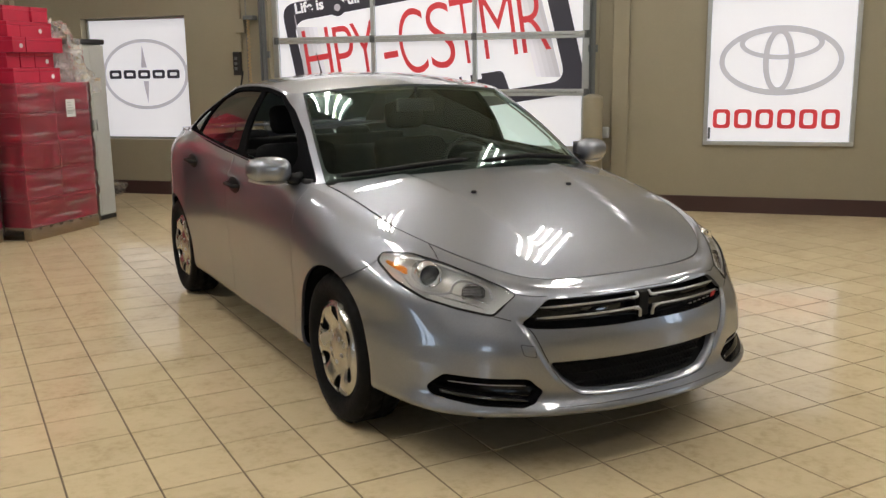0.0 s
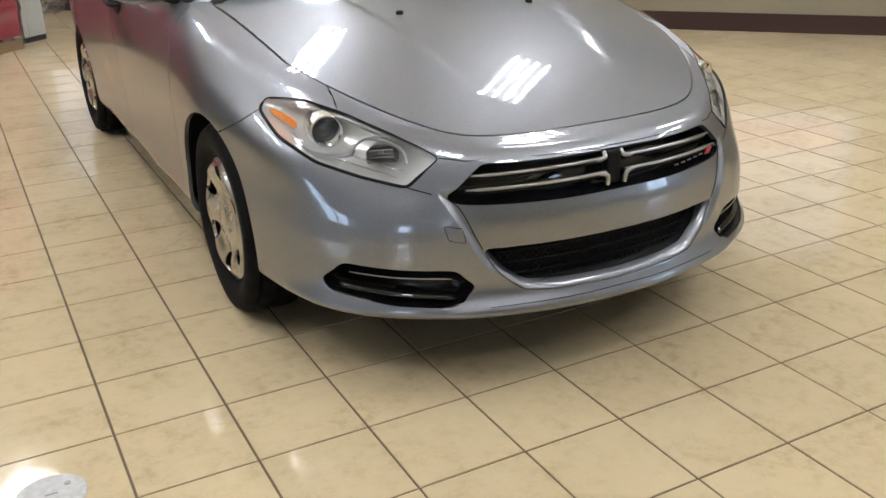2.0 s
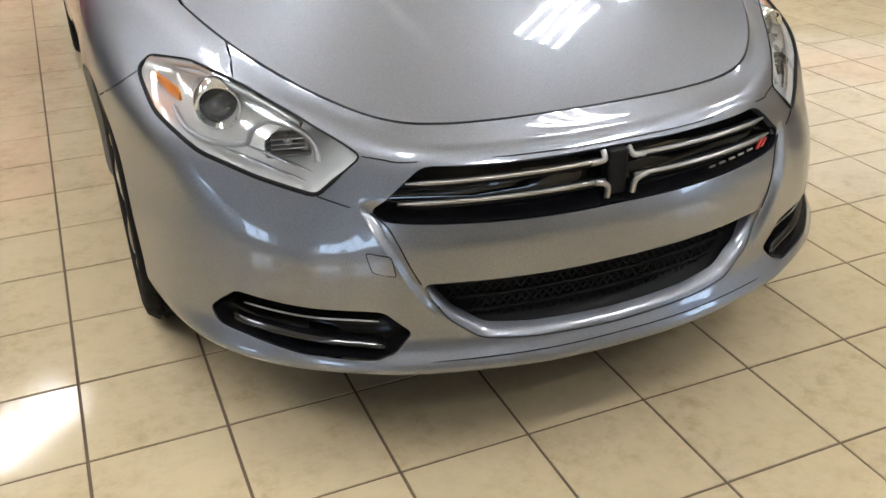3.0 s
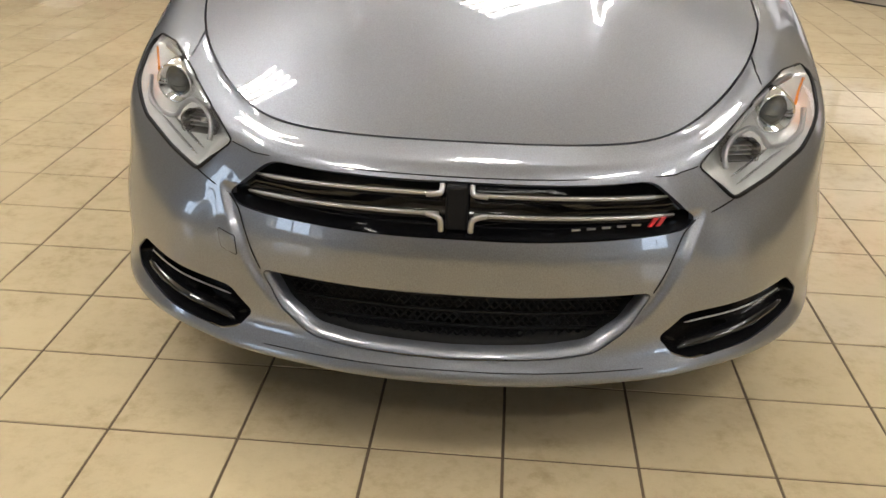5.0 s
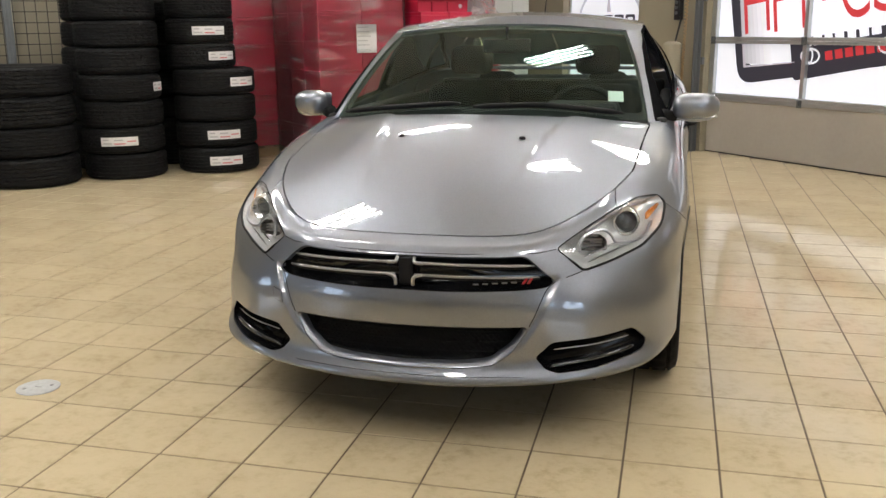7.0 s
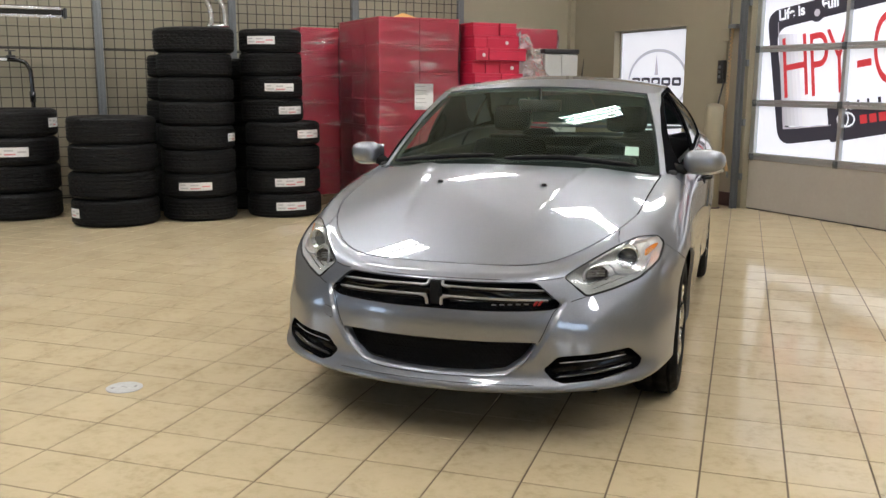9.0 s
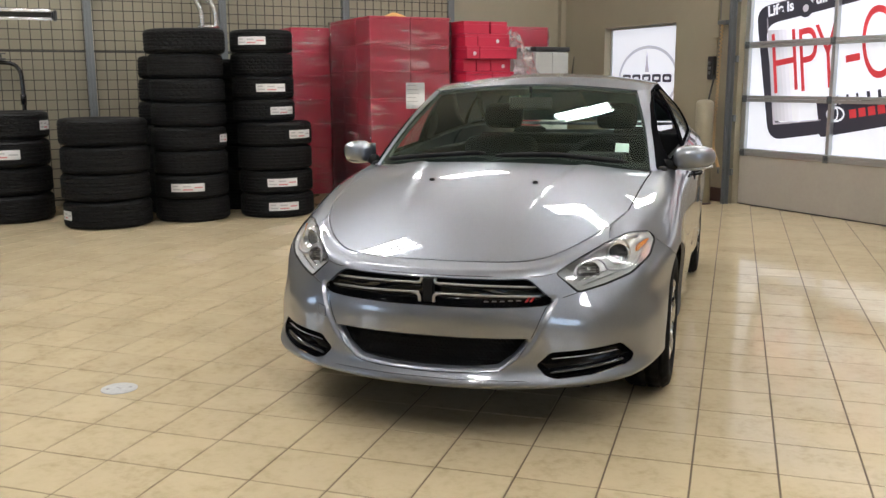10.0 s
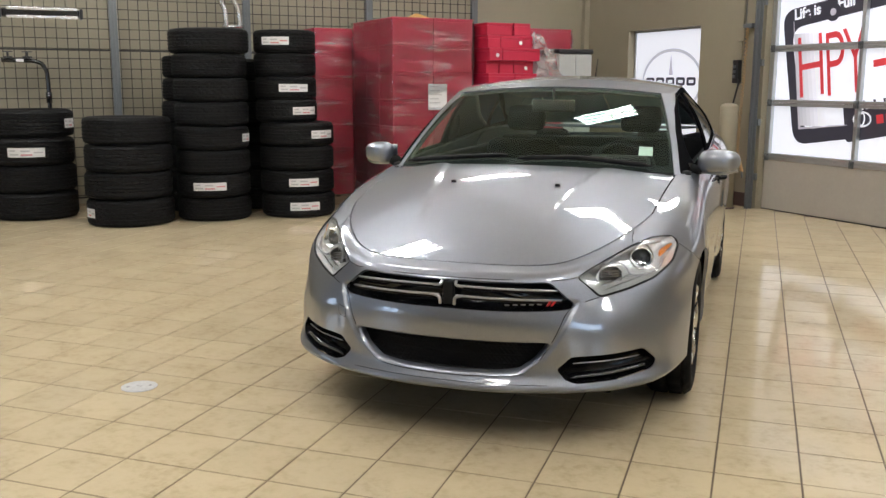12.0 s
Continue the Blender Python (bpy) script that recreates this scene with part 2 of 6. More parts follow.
def plate(outline, holes=(), y0=0.0, depth=0.003):
    """A flat cut-out standing in the x-z plane, its face towards -y."""
    bm = bmesh.new()
    from_loops = [outline, *holes]
    edges = []
    for loop in from_loops:
        vs = [bm.verts.new((x, y0 - depth, z)) for x, z in loop]
        edges += [bm.edges.new((vs[i], vs[(i + 1) % len(vs)])) for i in range(len(vs))]
    bmesh.ops.triangle_fill(bm, edges=edges, use_beauty=True, use_dissolve=False)
    r = bmesh.ops.extrude_face_region(bm, geom=bm.faces[:])
    bmesh.ops.translate(bm, vec=(0, depth, 0), verts=[g for g in r["geom"] if isinstance(g, bmesh.types.BMVert)])
    bmesh.ops.recalc_face_normals(bm, faces=bm.faces)
    return bm


def ellipse(cx, cz, rx, rz, n=64, a0=0.0, a1=360.0):
    full = a1 - a0 >= 360
    k = n if full else n + 1
    return [(cx + rx * math.cos(radians(a0 + (a1 - a0) * i / n)), cz + rz * math.sin(radians(a0 + (a1 - a0) * i / n))) for i in range(k)]


def rounded(points, r, n=6):
    """A polygon with rounded corners."""
    out = []
    k = len(points)
    for i in range(k):
        p, a, b = Vector(points[i]), Vector(points[i - 1]), Vector(points[(i + 1) % k])
        ra = min(r, (a - p).length * 0.45)
        rb = min(r, (b - p).length * 0.45)
        s, e = p + (a - p).normalized() * ra, p + (b - p).normalized() * rb
        for j in range(n + 1):
            t = j / n
            q = s * (1 - t) ** 2 + p * 2 * t * (1 - t) + e * t * t
            out.append((q.x, q.y))
    return out


# ---- the room ----
def wall_with(openings, a0, a1, thick, high):
    """A wall along x from a0 to a1, its face at y=0, with openings (x0, x1, z0, z1) through it."""
    bm = bmesh.new()
    xs = sorted({a0, a1, *[o[0] for o in openings], *[o[1] for o in openings]})
    for x0, x1 in zip(xs, xs[1:]):
        zs = [(0.0, high)]
        for o in openings:
            if o[0] <= x0 and x1 <= o[1]:
                zs = [(0.0, o[2]), (o[3], high)]
        for z0, z1 in zs:
            if z1 - z0 > 0.001:
                box(bm, x0, x1, 0, thick, z0, z1)
    bmesh.ops.remove_doubles(bm, verts=bm.verts, dist=0.0005)
    return bm


SCION = (-7.56, -6.03, 0.70, 2.235)
GATE = (-4.86, -1.02, 0.0, 3.25)
TOYO = (0.19, 1.67, 0.715, 2.22)
tagged(part("wall_north", wall_with((SCION, GATE, TOYO), WEST, EAST, 0.3, HIGH), M["wall"], m=ROOM @ pose(0, NORTH, 0)),
       "khaki painted wall with two windows and a shop door", "wall", kind="structure")
tagged(part("wall_west", boxes((WEST - 0.3, WEST, SOUTH - 0.3, NORTH + 0.3, 0, HIGH)), M["wall"], m=ROOM),
       "plain khaki painted wall behind the wire mesh", "wall", kind="structure")
tagged(part("wall_south", wall_with(((-3.0, -0.6, 0.9, 2.6), (2.6, 5.4, 0.9, 2.6)), WEST, EAST, 0.3, HIGH), M["wall"], m=ROOM @ pose(0, SOUTH, 0, 0, 0, 180) @ pose(WEST * -1 - EAST, 0, 0)),
       "plain khaki painted wall with two daylit windows", "wall", kind="structure")
tagged(part("wall_east", wall_with(((-3.2, -1.4, 0.5, 2.7),), SOUTH - 0.3, NORTH + 0.3, 0.3, HIGH), M["wall"], m=ROOM @ pose(EAST, 0, 0, 0, 0, -90) @ pose(-(NORTH + SOUTH), 0, 0)),
       "plain khaki painted wall with a daylit window", "wall", kind="structure")
tagged(part("ceiling", boxes((WEST - 0.3, EAST + 0.3, SOUTH - 0.3, NORTH + 0.3, HIGH, HIGH + 0.2)), M["ceiling"], m=ROOM),
       "pale flat workshop ceiling", "ceiling", kind="structure")
bm = bmesh.new()
for a, b in ((WEST, -4.98), (-0.60, EAST)):
    box(bm, a, b, NORTH - 0.014, NORTH - 0.0005, 0.0, 0.17, 0.003)
tagged(part("baseboard", bm, M["base"], m=ROOM), "dark maroon vinyl baseboard", "baseboard", kind="structure")
tagged(part("pilaster", boxes((-0.77, -0.60, NORTH - 0.05, NORTH - 0.0005, 0, HIGH), bevel=0.004), M["wall"], m=ROOM), "painted pilaster beside the shop door", "trim", kind="structure")
tagged(part("corner_trim", boxes((WEST + 0.001, WEST + 0.09, NORTH - 0.09, NORTH - 0.001, 0, HIGH), bevel=0.006), M["wall"], m=ROOM), "painted corner casing", "trim", kind="structure")
bm = boxes((GATE[0] - 0.10, GATE[0] - 0.002, NORTH - 0.03, NORTH - 0.001, 0, GATE[3]), (GATE[1] + 0.002, GATE[1] + 0.10, NORTH - 0.03, NORTH - 0.001, 0, GATE[3]))
tagged(part("trim", bm, M["wall"], m=ROOM), "painted jambs of the shop door", "trim", kind="structure")


def backlit_window(name, o, label, recess):
    """A window whose pane is covered by a backlit white film; returns it, its own x-z plane at the film."""
    w = thing(name, ROOM @ pose(0, NORTH + recess, 0), label, "window", kind="structure")
    part("pane", boxes((o[0] + 0.002, o[1] - 0.002, 0.0, 0.012, o[2] + 0.002, o[3] - 0.002)), M["film"], w, "white backlit film")
    return w


# window with the round emblem
win = backlit_window("window_1", SCION, "recessed window with backlit white film and round grey emblem", 0.13)
bm = boxes((SCION[0] + 0.002, SCION[0] + 0.03, -0.02, -0.001, SCION[2] + 0.03, SCION[3] - 0.03), (SCION[1] - 0.03, SCION[1] - 0.002, -0.02, -0.001, SCION[2] + 0.03, SCION[3] - 0.03),
           (SCION[0] + 0.002, SCION[1] - 0.002, -0.02, -0.001, SCION[2] + 0.002, SCION[2] + 0.03), (SCION[0] + 0.002, SCION[1] - 0.002, -0.02, -0.001, SCION[3] - 0.03, SCION[3] - 0.002), bevel=0.003)
part("window_frame", bm, M["alu"], win)
cx, cz = -6.735, 1.525
part("emblem_ring", plate(ellipse(cx, cz, 0.635, 0.445), [ellipse(cx, cz, 0.59, 0.40)], -0.004), M["film_grey"], win)
part("emblem_spike", plate([(cx - 0.02, cz + 0.37), (cx + 0.03, cz + 0.1), (cx + 0.05, cz - 0.1), (cx + 0.02, cz - 0.37), (cx - 0.03, cz - 0.1), (cx - 0.05, cz + 0.1)], (), -0.004), M["film_silver"], win)
part("emblem_band", plate(rounded([(cx - 0.58, cz - 0.085), (cx + 0.58, cz - 0.085), (cx + 0.58, cz + 0.085), (cx - 0.58, cz + 0.085)], 0.03), (), -0.008), M["film"], win)
for i in range(5):
    a = cx - 0.53 + i * 0.216
    part("emblem_bar", plate(rounded([(a, cz - 0.055), (a + 0.18, cz - 0.055), (a + 0.18, cz + 0.055), (a, cz + 0.055)], 0.03), [rounded([(a + 0.04, cz - 0.02), (a + 0.14, cz - 0.02), (a + 0.14, cz + 0.02), (a + 0.04, cz + 0.02)], 0.012)], -0.013), M["film_dark"], win)

# window with the oval emblem and red bars
win = backlit_window("window_2", TOYO, "window with backlit white film, grey oval emblem and red bars", 0.05)
bm = bmesh.new()
for b in ((TOYO[0] + 0.002, TOYO[0] + 0.045, TOYO[2] + 0.045, TOYO[3]), (TOYO[1] - 0.045, TOYO[1] - 0.002, TOYO[2] + 0.045, TOYO[3]), (TOYO[0] + 0.002, TOYO[1] - 0.002, TOYO[2] + 0.002, TOYO[2] + 0.045)):
    box(bm, b[0], b[1], -0.075, -0.001, b[2], b[3] - 0.002, 0.004)
part("window_frame", bm, M["alu"], win)
part("latch", boxes((TOYO[0] + 0.05, TOYO[0] + 0.075, -0.05, -0.002, 0.78, 0.90), bevel=0.006), M["steel"], win)
cx, cz = 0.93, 1.585
part("emblem_ring", plate(ellipse(cx, cz, 0.605, 0.355), [ellipse(cx, cz, 0.55, 0.295)], -0.004), M["film_grey"], win)
part("emblem_ring", plate(ellipse(cx, cz + 0.175, 0.41, 0.165), [ellipse(cx, cz + 0.175, 0.355, 0.115)], -0.008), M["film_grey"], win)
part("emblem_ring", plate(ellipse(cx - 0.02, cz, 0.155, 0.33), [ellipse(cx - 0.02, cz, 0.095, 0.27)], -0.012), M["film_grey"], win)
for i in range(6):
    a = 0.285 + i * 0.214
    part("emblem_bar", plate(rounded([(a, 0.89), (a + 0.175, 0.89), (a + 0.175, 1.09), (a, 1.09)], 0.05), [rounded([(a + 0.042, 0.928), (a + 0.133, 0.928), (a + 0.133, 1.052), (a + 0.042, 1.052)], 0.03)], -0.004), M["film_red"], win)

# ---- the shop door ----
gate = thing("door_1", ROOM @ pose(0, NORTH + 0.06, 0), "sectional shop door, glazed sections with backlit banner", "garage door", kind="structure")
g0, g1 = GATE[0] + 0.004, GATE[1] - 0.004
part("bottom_panel", boxes((g0, g1, 0.0, 0.045, 0.012, 0.60), bevel=0.004), M["door"], gate, "grey-brown solid bottom section")
part("rubber_seal", boxes((g0, g1, 0.005, 0.04, 0.0, 0.011)), M["black"], gate)
for z0, z1 in ((0.601, 0.68), (1.235, 1.31), (1.86, 1.935), (2.485, 2.56), (3.15, 3.245)):
    part("rail", boxes((g0, g1, -0.012, 0.045, z0, (z0 + z1) / 2 - 0.0015), (g0, g1, -0.016, 0.045, (z0 + z1) / 2 + 0.0015, z1), bevel=0.004), M["alu"], gate, "brushed aluminium section rail")
for z0, z1 in ((0.681, 1.234), (1.311, 1.859), (1.936, 2.484), (2.561, 3.149)):
    for x, w in ((g0 + 0.035, 0.035), (-3.565, 0.024), (-2.335, 0.024), (g1 - 0.045, 0.045)):
        part("mullion", boxes((x - w, x + w, -0.008, 0.045, z0, z1), bevel=0.003), M["alu"], gate)
for z in (0.63, 1.272, 1.898, 2.52):
    for x in (-4.80, -3.565, -2.335, -1.06):
        part("hinge", boxes((x - 0.03, x + 0.03, -0.030, -0.017, z - 0.04, z + 0.04), (x - 0.012, x + 0.012, -0.05, -0.03, z - 0.015, z + 0.03), bevel=0.003), M["steel"], gate)
part("pane", boxes((g0, g1, 0.050, 0.054, 0.62, 3.2)), M["film"], gate, "white backlit banner")


def banner(name, shape, holes, layer, material, label=""):
    return part(name, plate(shape, holes, 0.0495 - 0.0012 * layer, 0.001), M[material], gate, label)


# the printed plate on the banner, leaning with its upper edge to the left
outer = rounded([(-4.76, 2.32), (-4.46, 0.79), (-1.05, 1.28), (-1.40, 2.75)], 0.2)
inner = rounded([(-4.60, 2.12), (-4.36, 0.97), (-1.30, 1.40), (-1.58, 2.54)], 0.18)
banner("printed_frame", outer, [inner], 1, "film_dark", "dark printed plate frame")
line = [rounded([(-4.585, 2.2), (-4.575, 2.2), (-4.37, 1.0), (-3.72, 1.06), (-3.72, 1.045), (-4.40, 0.975)], 0.01)]
banner("printed_line", line[0], (), 2, "film_silver")
for k in range(7):
    tone = 0.50 + 0.43 * (k + 0.5) / 7
    M["shade"] = glow("shaded_backlit_film", (tone, tone * 0.985, min(1.0, tone * 1.06)), FILM)
    a = 0.055 * k
    banner("printed_shade", [(-4.565 + a, 2.06), (-4.385 + a, 1.02), (-4.33 + a, 1.02), (-4.51 + a, 2.06)], (), 2, "shade", "soft grey printed shade")
    banner("printed_shade", [(-1.68 - a, 2.46), (-1.41 - a, 1.44), (-1.355 - a, 1.44), (-1.625 - a, 2.46)], (), 2, "shade", "soft grey printed shade")
banner("printed_hole", ellipse(-4.02, 2.27, 0.10, 0.10), (), 5, "film_dark")
banner("printed_hole", ellipse(-4.02, 2.27, 0.040, 0.040), (), 6, "film_silver")
banner("printed_band", rounded([(-3.80, 1.28), (-3.72, 0.86), (-1.90, 1.20), (-2.02, 1.52)], 0.05), (), 2, "film_dark", "dark printed band")
for i, (a, w) in enumerate(((-3.62, 0.10), (-3.49, 0.10), (-3.36, 0.09), (-3.24, 0.10), (-3.10, 0.09), (-2.97, 0.1), (-2.84, 0.1), (-2.62, 0.1), (-2.49, 0.1), (-2.36, 0.1))):
    z = 1.205 + (a + 3.62) * 0.165
    banner("printed_bar", [(a, z), (a + w, z + 0.016), (a + w - 0.02, z + 0.116), (a - 0.02, z + 0.10)], (), 4, "film")
for i in range(6):
    a = -3.34 + i * 0.115
    z = 1.08 + (a + 3.34) * 0.16
    banner("printed_bar", [(a, z), (a + 0.085, z + 0.014), (a + 0.067, z + 0.104), (a - 0.017, z + 0.09)], (), 4, "film_red")
banner("printed_oval", ellipse(-3.53, 1.12, 0.12, 0.085), [ellipse(-3.53, 1.12, 0.10, 0.065)], 4, "film")
banner("printed_oval", ellipse(-3.53, 1.12, 0.04, 0.075), [ellipse(-3.53, 1.12, 0.022, 0.057)], 5, "film")
banner("printed_oval", ellipse(-2.66, 1.24, 0.11, 0.08), [ellipse(-2.66, 1.24, 0.09, 0.06)], 4, "film")
# tall red letters of the slogan, rising to the right
LETTERS = (("H", -4.485, -4.12, 1.335, 0.68), ("P", -4.09, -3.83, 1.36, 0.69), ("Y", -3.86, -3.54, 1.385, 0.70), ("-", -3.52, -3.33, 1.665, 0.075),
           ("C", -3.28, -2.94, 1.475, 0.74), ("S", -2.93, -2.61, 1.535, 0.74), ("T", -2.63, -2.33, 1.585, 0.73), ("M", -2.29, -1.89, 1.645, 0.73), ("R", -1.86, -1.52, 1.70, 0.73))
for ch, x0, x1, z0, tall in LETTERS:
    cu = bpy.data.curves.new("letter", "FONT")
    cu.body, cu.size, cu.extrude, cu.offset = ch, 1.0, 0.0006, -0.012
    cu.materials.append(M["film_red"])
    ob = new("printed_letter", cu)
    bpy.context.view_layer.update()
    lo, hi = Vector(ob.bound_box[0]), Vector(ob.bound_box[6])
    sx, sy = 0.94 * (x1 - x0) / (hi.x - lo.x), tall / (hi.y - lo.y)
    ob.parent = gate
    ob.matrix_basis = pose(x0 + 0.08, 0.0458, z0, 90, -8.0, 0) @ Matrix.Diagonal((sx, sy, 1, 1)) @ Matrix.Translation((-lo.x, -lo.y, 0))
    tagged(ob, "tall red printed letter")
# the words on the upper edge
words = bpy.data.curves.new("words", "FONT")
words.body, words.size, words.extrude, words.offset = "Life is     Full", 0.165, 0.0006, 0.005
words.materials.append(M["film"])
ob = new("printed_words", words)
ob.parent = gate
ob.matrix_basis = pose(-4.57, 0.0452, 2.215, 90, -7.5, 0)
tagged(ob, "white printed words Life is Full")

# tracks, bollards and wall fittings beside the door
for a, b in ((GATE[0] - 0.07, GATE[0] - 0.01), (GATE[1] + 0.01, GATE[1] + 0.07)):
    tr = thing("door_track", ROOM @ pose((a + b) / 2, NORTH - 0.09, 0), "steel angle track of the shop door", "door track", "door tracks")
    h = (b - a) / 2
    part("rail", boxes((-h, h, 0.0, 0.012, 0.0, 3.3), (-h, -h + 0.008, -0.055, 0.0, 0.0, 3.3), (h - 0.02, h, -0.055, -0.047, 0.0, 3.3)), M["steel"], tr)
    for z in (0.35, 1.0, 1.7, 2.4):
        part("bracket", boxes((-h - 0.02, h + 0.02, 0.0125, 0.0555, z, z + 0.08), bevel=0.003), M["steel"], tr)


def bollard(u, v):
    b = thing("bollard", ROOM @ pose(u, v, 0), "khaki painted steel bollard with domed top", "bollard", "door bollards")
    prof = [(0.105, 0.0), (0.105, 1.22)] + [(0.105 * math.cos(radians(a)), 1.22 + 0.045 * math.sin(radians(a))) for a in range(15, 90, 15)] + [(0.002, 1.265)]
    part("post", lathe(prof, 40), M["wall"], b, smooth=True)
    part("collar", lathe([(0.125, 0.0), (0.125, 0.012), (0.107, 0.016)], 40), M["base"], b, smooth=True)


bollard(-5.07, 6.30)
bollard(-0.94, 6.36)


def lean_pole(name, label, category, a, b, r, material, head=None):
    """A long handle leaning from a to b."""
    t = thing(name, ROOM @ pose(*a), label, category)
    part("handle", tube([(0, 0, 0), [(q - p) for p, q in zip(a, b)]], r, 12), M[material], t, smooth=True)
    if head:
        part("head", boxes(head, bevel=0.006), M["black"], t)


hose = thing("air_hose", ROOM @ pose(-5.0, 6.40, 0.0), "ochre coiled air hose hanging beside the door track", "air hose")
line = smooth_path([(-0.10, 0.14, 2.16), (-0.095, 0.12, 1.75), (-0.075, 0.09, 1.35), (-0.05, 0.05, 0.95), (-0.02, 0.02, 0.68), (0.05, 0.0, 0.56), (0.09, 0.0, 0.46)], 60)
coil = []
for i, q in enumerate(line):
    a = i * 1.05
    coil.append(q + Vector((0.016 * math.cos(a), 0.016 * math.sin(a), 0)))
part("coil", tube(coil, 0.0055, 5), M["broom"], hose, smooth=True)
part("bracket", boxes((-0.16, -0.02, 0.12, 0.228, 2.15, 2.20), bevel=0.006), M["steel"], hose)
part("nozzle", tube([(0.09, 0.0, 0.46), (0.10, 0.0, 0.38)], 0.012, 10), M["steel"], hose, smooth=True)
lean_pole("squeegee", "dark handled squeegee leaning on the wall", "squeegee", (-5.38, 6.30, 0.05), (-5.22, 6.57, 1.55), 0.011, "black", (-0.2, 0.2, -0.02, 0.02, -0.05, 0.03))
# Block with buttons stands in for the two grips of the hoist chain.
grip_block = thing("chain_grips", ROOM @ pose(-5.30, NORTH, 1.50), "black block with buttons in place of two hoist chain grips", "switch")
part("body", boxes((-0.045, 0.045, -0.07, -0.001, 0, 0.28), bevel=0.008), M["black"], grip_block)
for z in (0.08, 0.14, 0.20):
    part("button", boxes((-0.018, 0.018, -0.085, -0.0705, z - 0.018, z + 0.018), bevel=0.005), M["steel"], grip_block)
cond = thing("conduit", ROOM @ pose(-5.24, NORTH, 1.78), "thin steel conduit with junction box", "conduit")
part("pipe", tube([(0, -0.02, 0), (0, -0.02, 2.5)], 0.012, 10), M["wall"], cond, smooth=True)
part("junction_box", boxes((-0.06, 0.06, -0.06, -0.001, 0.22, 0.38), bevel=0.006), M["wall"], cond)
chain = thing("hoist_chain", ROOM @ pose(-5.12, NORTH - 0.1, 1.0), "steel hoist chain hanging beside the door", "chain")
bm = bmesh.new()
for i in range(110):
    a = i % 2 * math.pi / 2
    ring = [(0.009 * math.cos(k) * math.cos(a), 0.009 * math.cos(k) * math.sin(a), i * 0.026 + 0.017 * math.sin(k)) for k in [j * math.pi / 4 for j in range(9)]]
    tube(ring, 0.0028, 5, bm, cap=False)
part("links", bm, M["steel"], chain)
out = thing("outlet_box", ROOM @ pose(-0.83, NORTH, 0.78), "small grey electrical outlet box", "outlet")
part("body", boxes((-0.035, 0.035, -0.06, -0.001, 0, 0.12), bevel=0.006), M["alu"], out)
part("cover", boxes((-0.028, 0.028, -0.068, -0.0605, 0.012, 0.108), bevel=0.003), M["grey"], out)

# ---- ceiling lamps ----
def strip_lamp(x, y, z, turn, n=4, long=1.1):
    """A workshop fluorescent fitting with bare tubes, hung under the ceiling."""
    lamp = thing("ceiling_light", pose(x, y, z, 0, 0, turn), "white enamel fluorescent fitting with lit tubes", "ceiling light", "fluorescent fittings")
    w = 0.065 * n
    part("housing", boxes((-long / 2 - 0.03, long / 2 + 0.03, -w, w, 0.03, 0.09), bevel=0.01), M["lampbody"], lamp)
    for i in range(n):
        y0 = (i - (n - 1) / 2) * 0.125
        part("tube", tube([(-long / 2, y0, 0), (long / 2, y0, 0)], 0.019, 10), M["tube"], lamp, smooth=True)
    for sx in (-1, 1):
        part("holder", boxes((sx * (long / 2 + 0.012) - 0.011, sx * (long / 2 + 0.012) + 0.011, -w, w, -0.025, 0.0295)), M["lampbody"], lamp)
        part("rod", tube([(sx * long * 0.4, 0, 0.0905), (sx * long * 0.4, 0, HIGH * SIZE - z)], 0.006, 6), M["steel"], lamp)


# Fittings with u above 2 are unseen and added as fill.
LAMPS = [(-6.25, 3.4), (-2.8, 3.25), (-0.02, 3.85), (2.8, 3.9), (-3.1, 0.12), (3.0, 0.6), (5.4, 3.2)]
# A row of unseen fittings added to fill the south of the room.
LAMPS += [(u, v) for v in (-2.6,) for u in (-6.0, -3.0, 0.2, 3.3)]
# Two more unseen fittings; the second is added to brighten the west side.
LAMPS += [(-3.7, 5.85), (-6.6, -0.9)]
for u, v in LAMPS:
    p = ROOM @ Vector((u, v, 0))
    strip_lamp(p.x, p.y, 4.30, TURN + 90)
for name, m, o in (("window_3", ROOM @ pose(0, SOUTH, 0, 0, 0, 180) @ pose(WEST * -1 - EAST, 0, 0), (-2.5, -1.1, 1.1, 2.5)),
                   ("window_4", ROOM @ pose(0, SOUTH, 0, 0, 0, 180) @ pose(WEST * -1 - EAST, 0, 0), (3.2, 4.6, 1.1, 2.5)),
                   ("window_5", ROOM @ pose(EAST, 0, 0, 0, 0, -90) @ pose(-(NORTH + SOUTH), 0, 0), (-3.0, -1.7, 1.0, 2.4))):
    w = thing(name, m, "daylit window with aluminium frame", "window", kind="structure")
    part("pane", boxes((o[0] + 0.002, o[1] - 0.002, 0.15, 0.16, o[2] + 0.002, o[3] - 0.002)), M["day"], w)
    c = (o[0] + o[1]) / 2
    part("window_frame", boxes((o[0] + 0.002, o[0] + 0.05, 0.08, 0.149, o[2] + 0.002, o[3] - 0.002), (o[1] - 0.05, o[1] - 0.002, 0.08, 0.149, o[2] + 0.002, o[3] - 0.002), (c - 0.03, c + 0.03, 0.08, 0.149, o[2] + 0.05, o[3] - 0.05)), M["alu"], w)

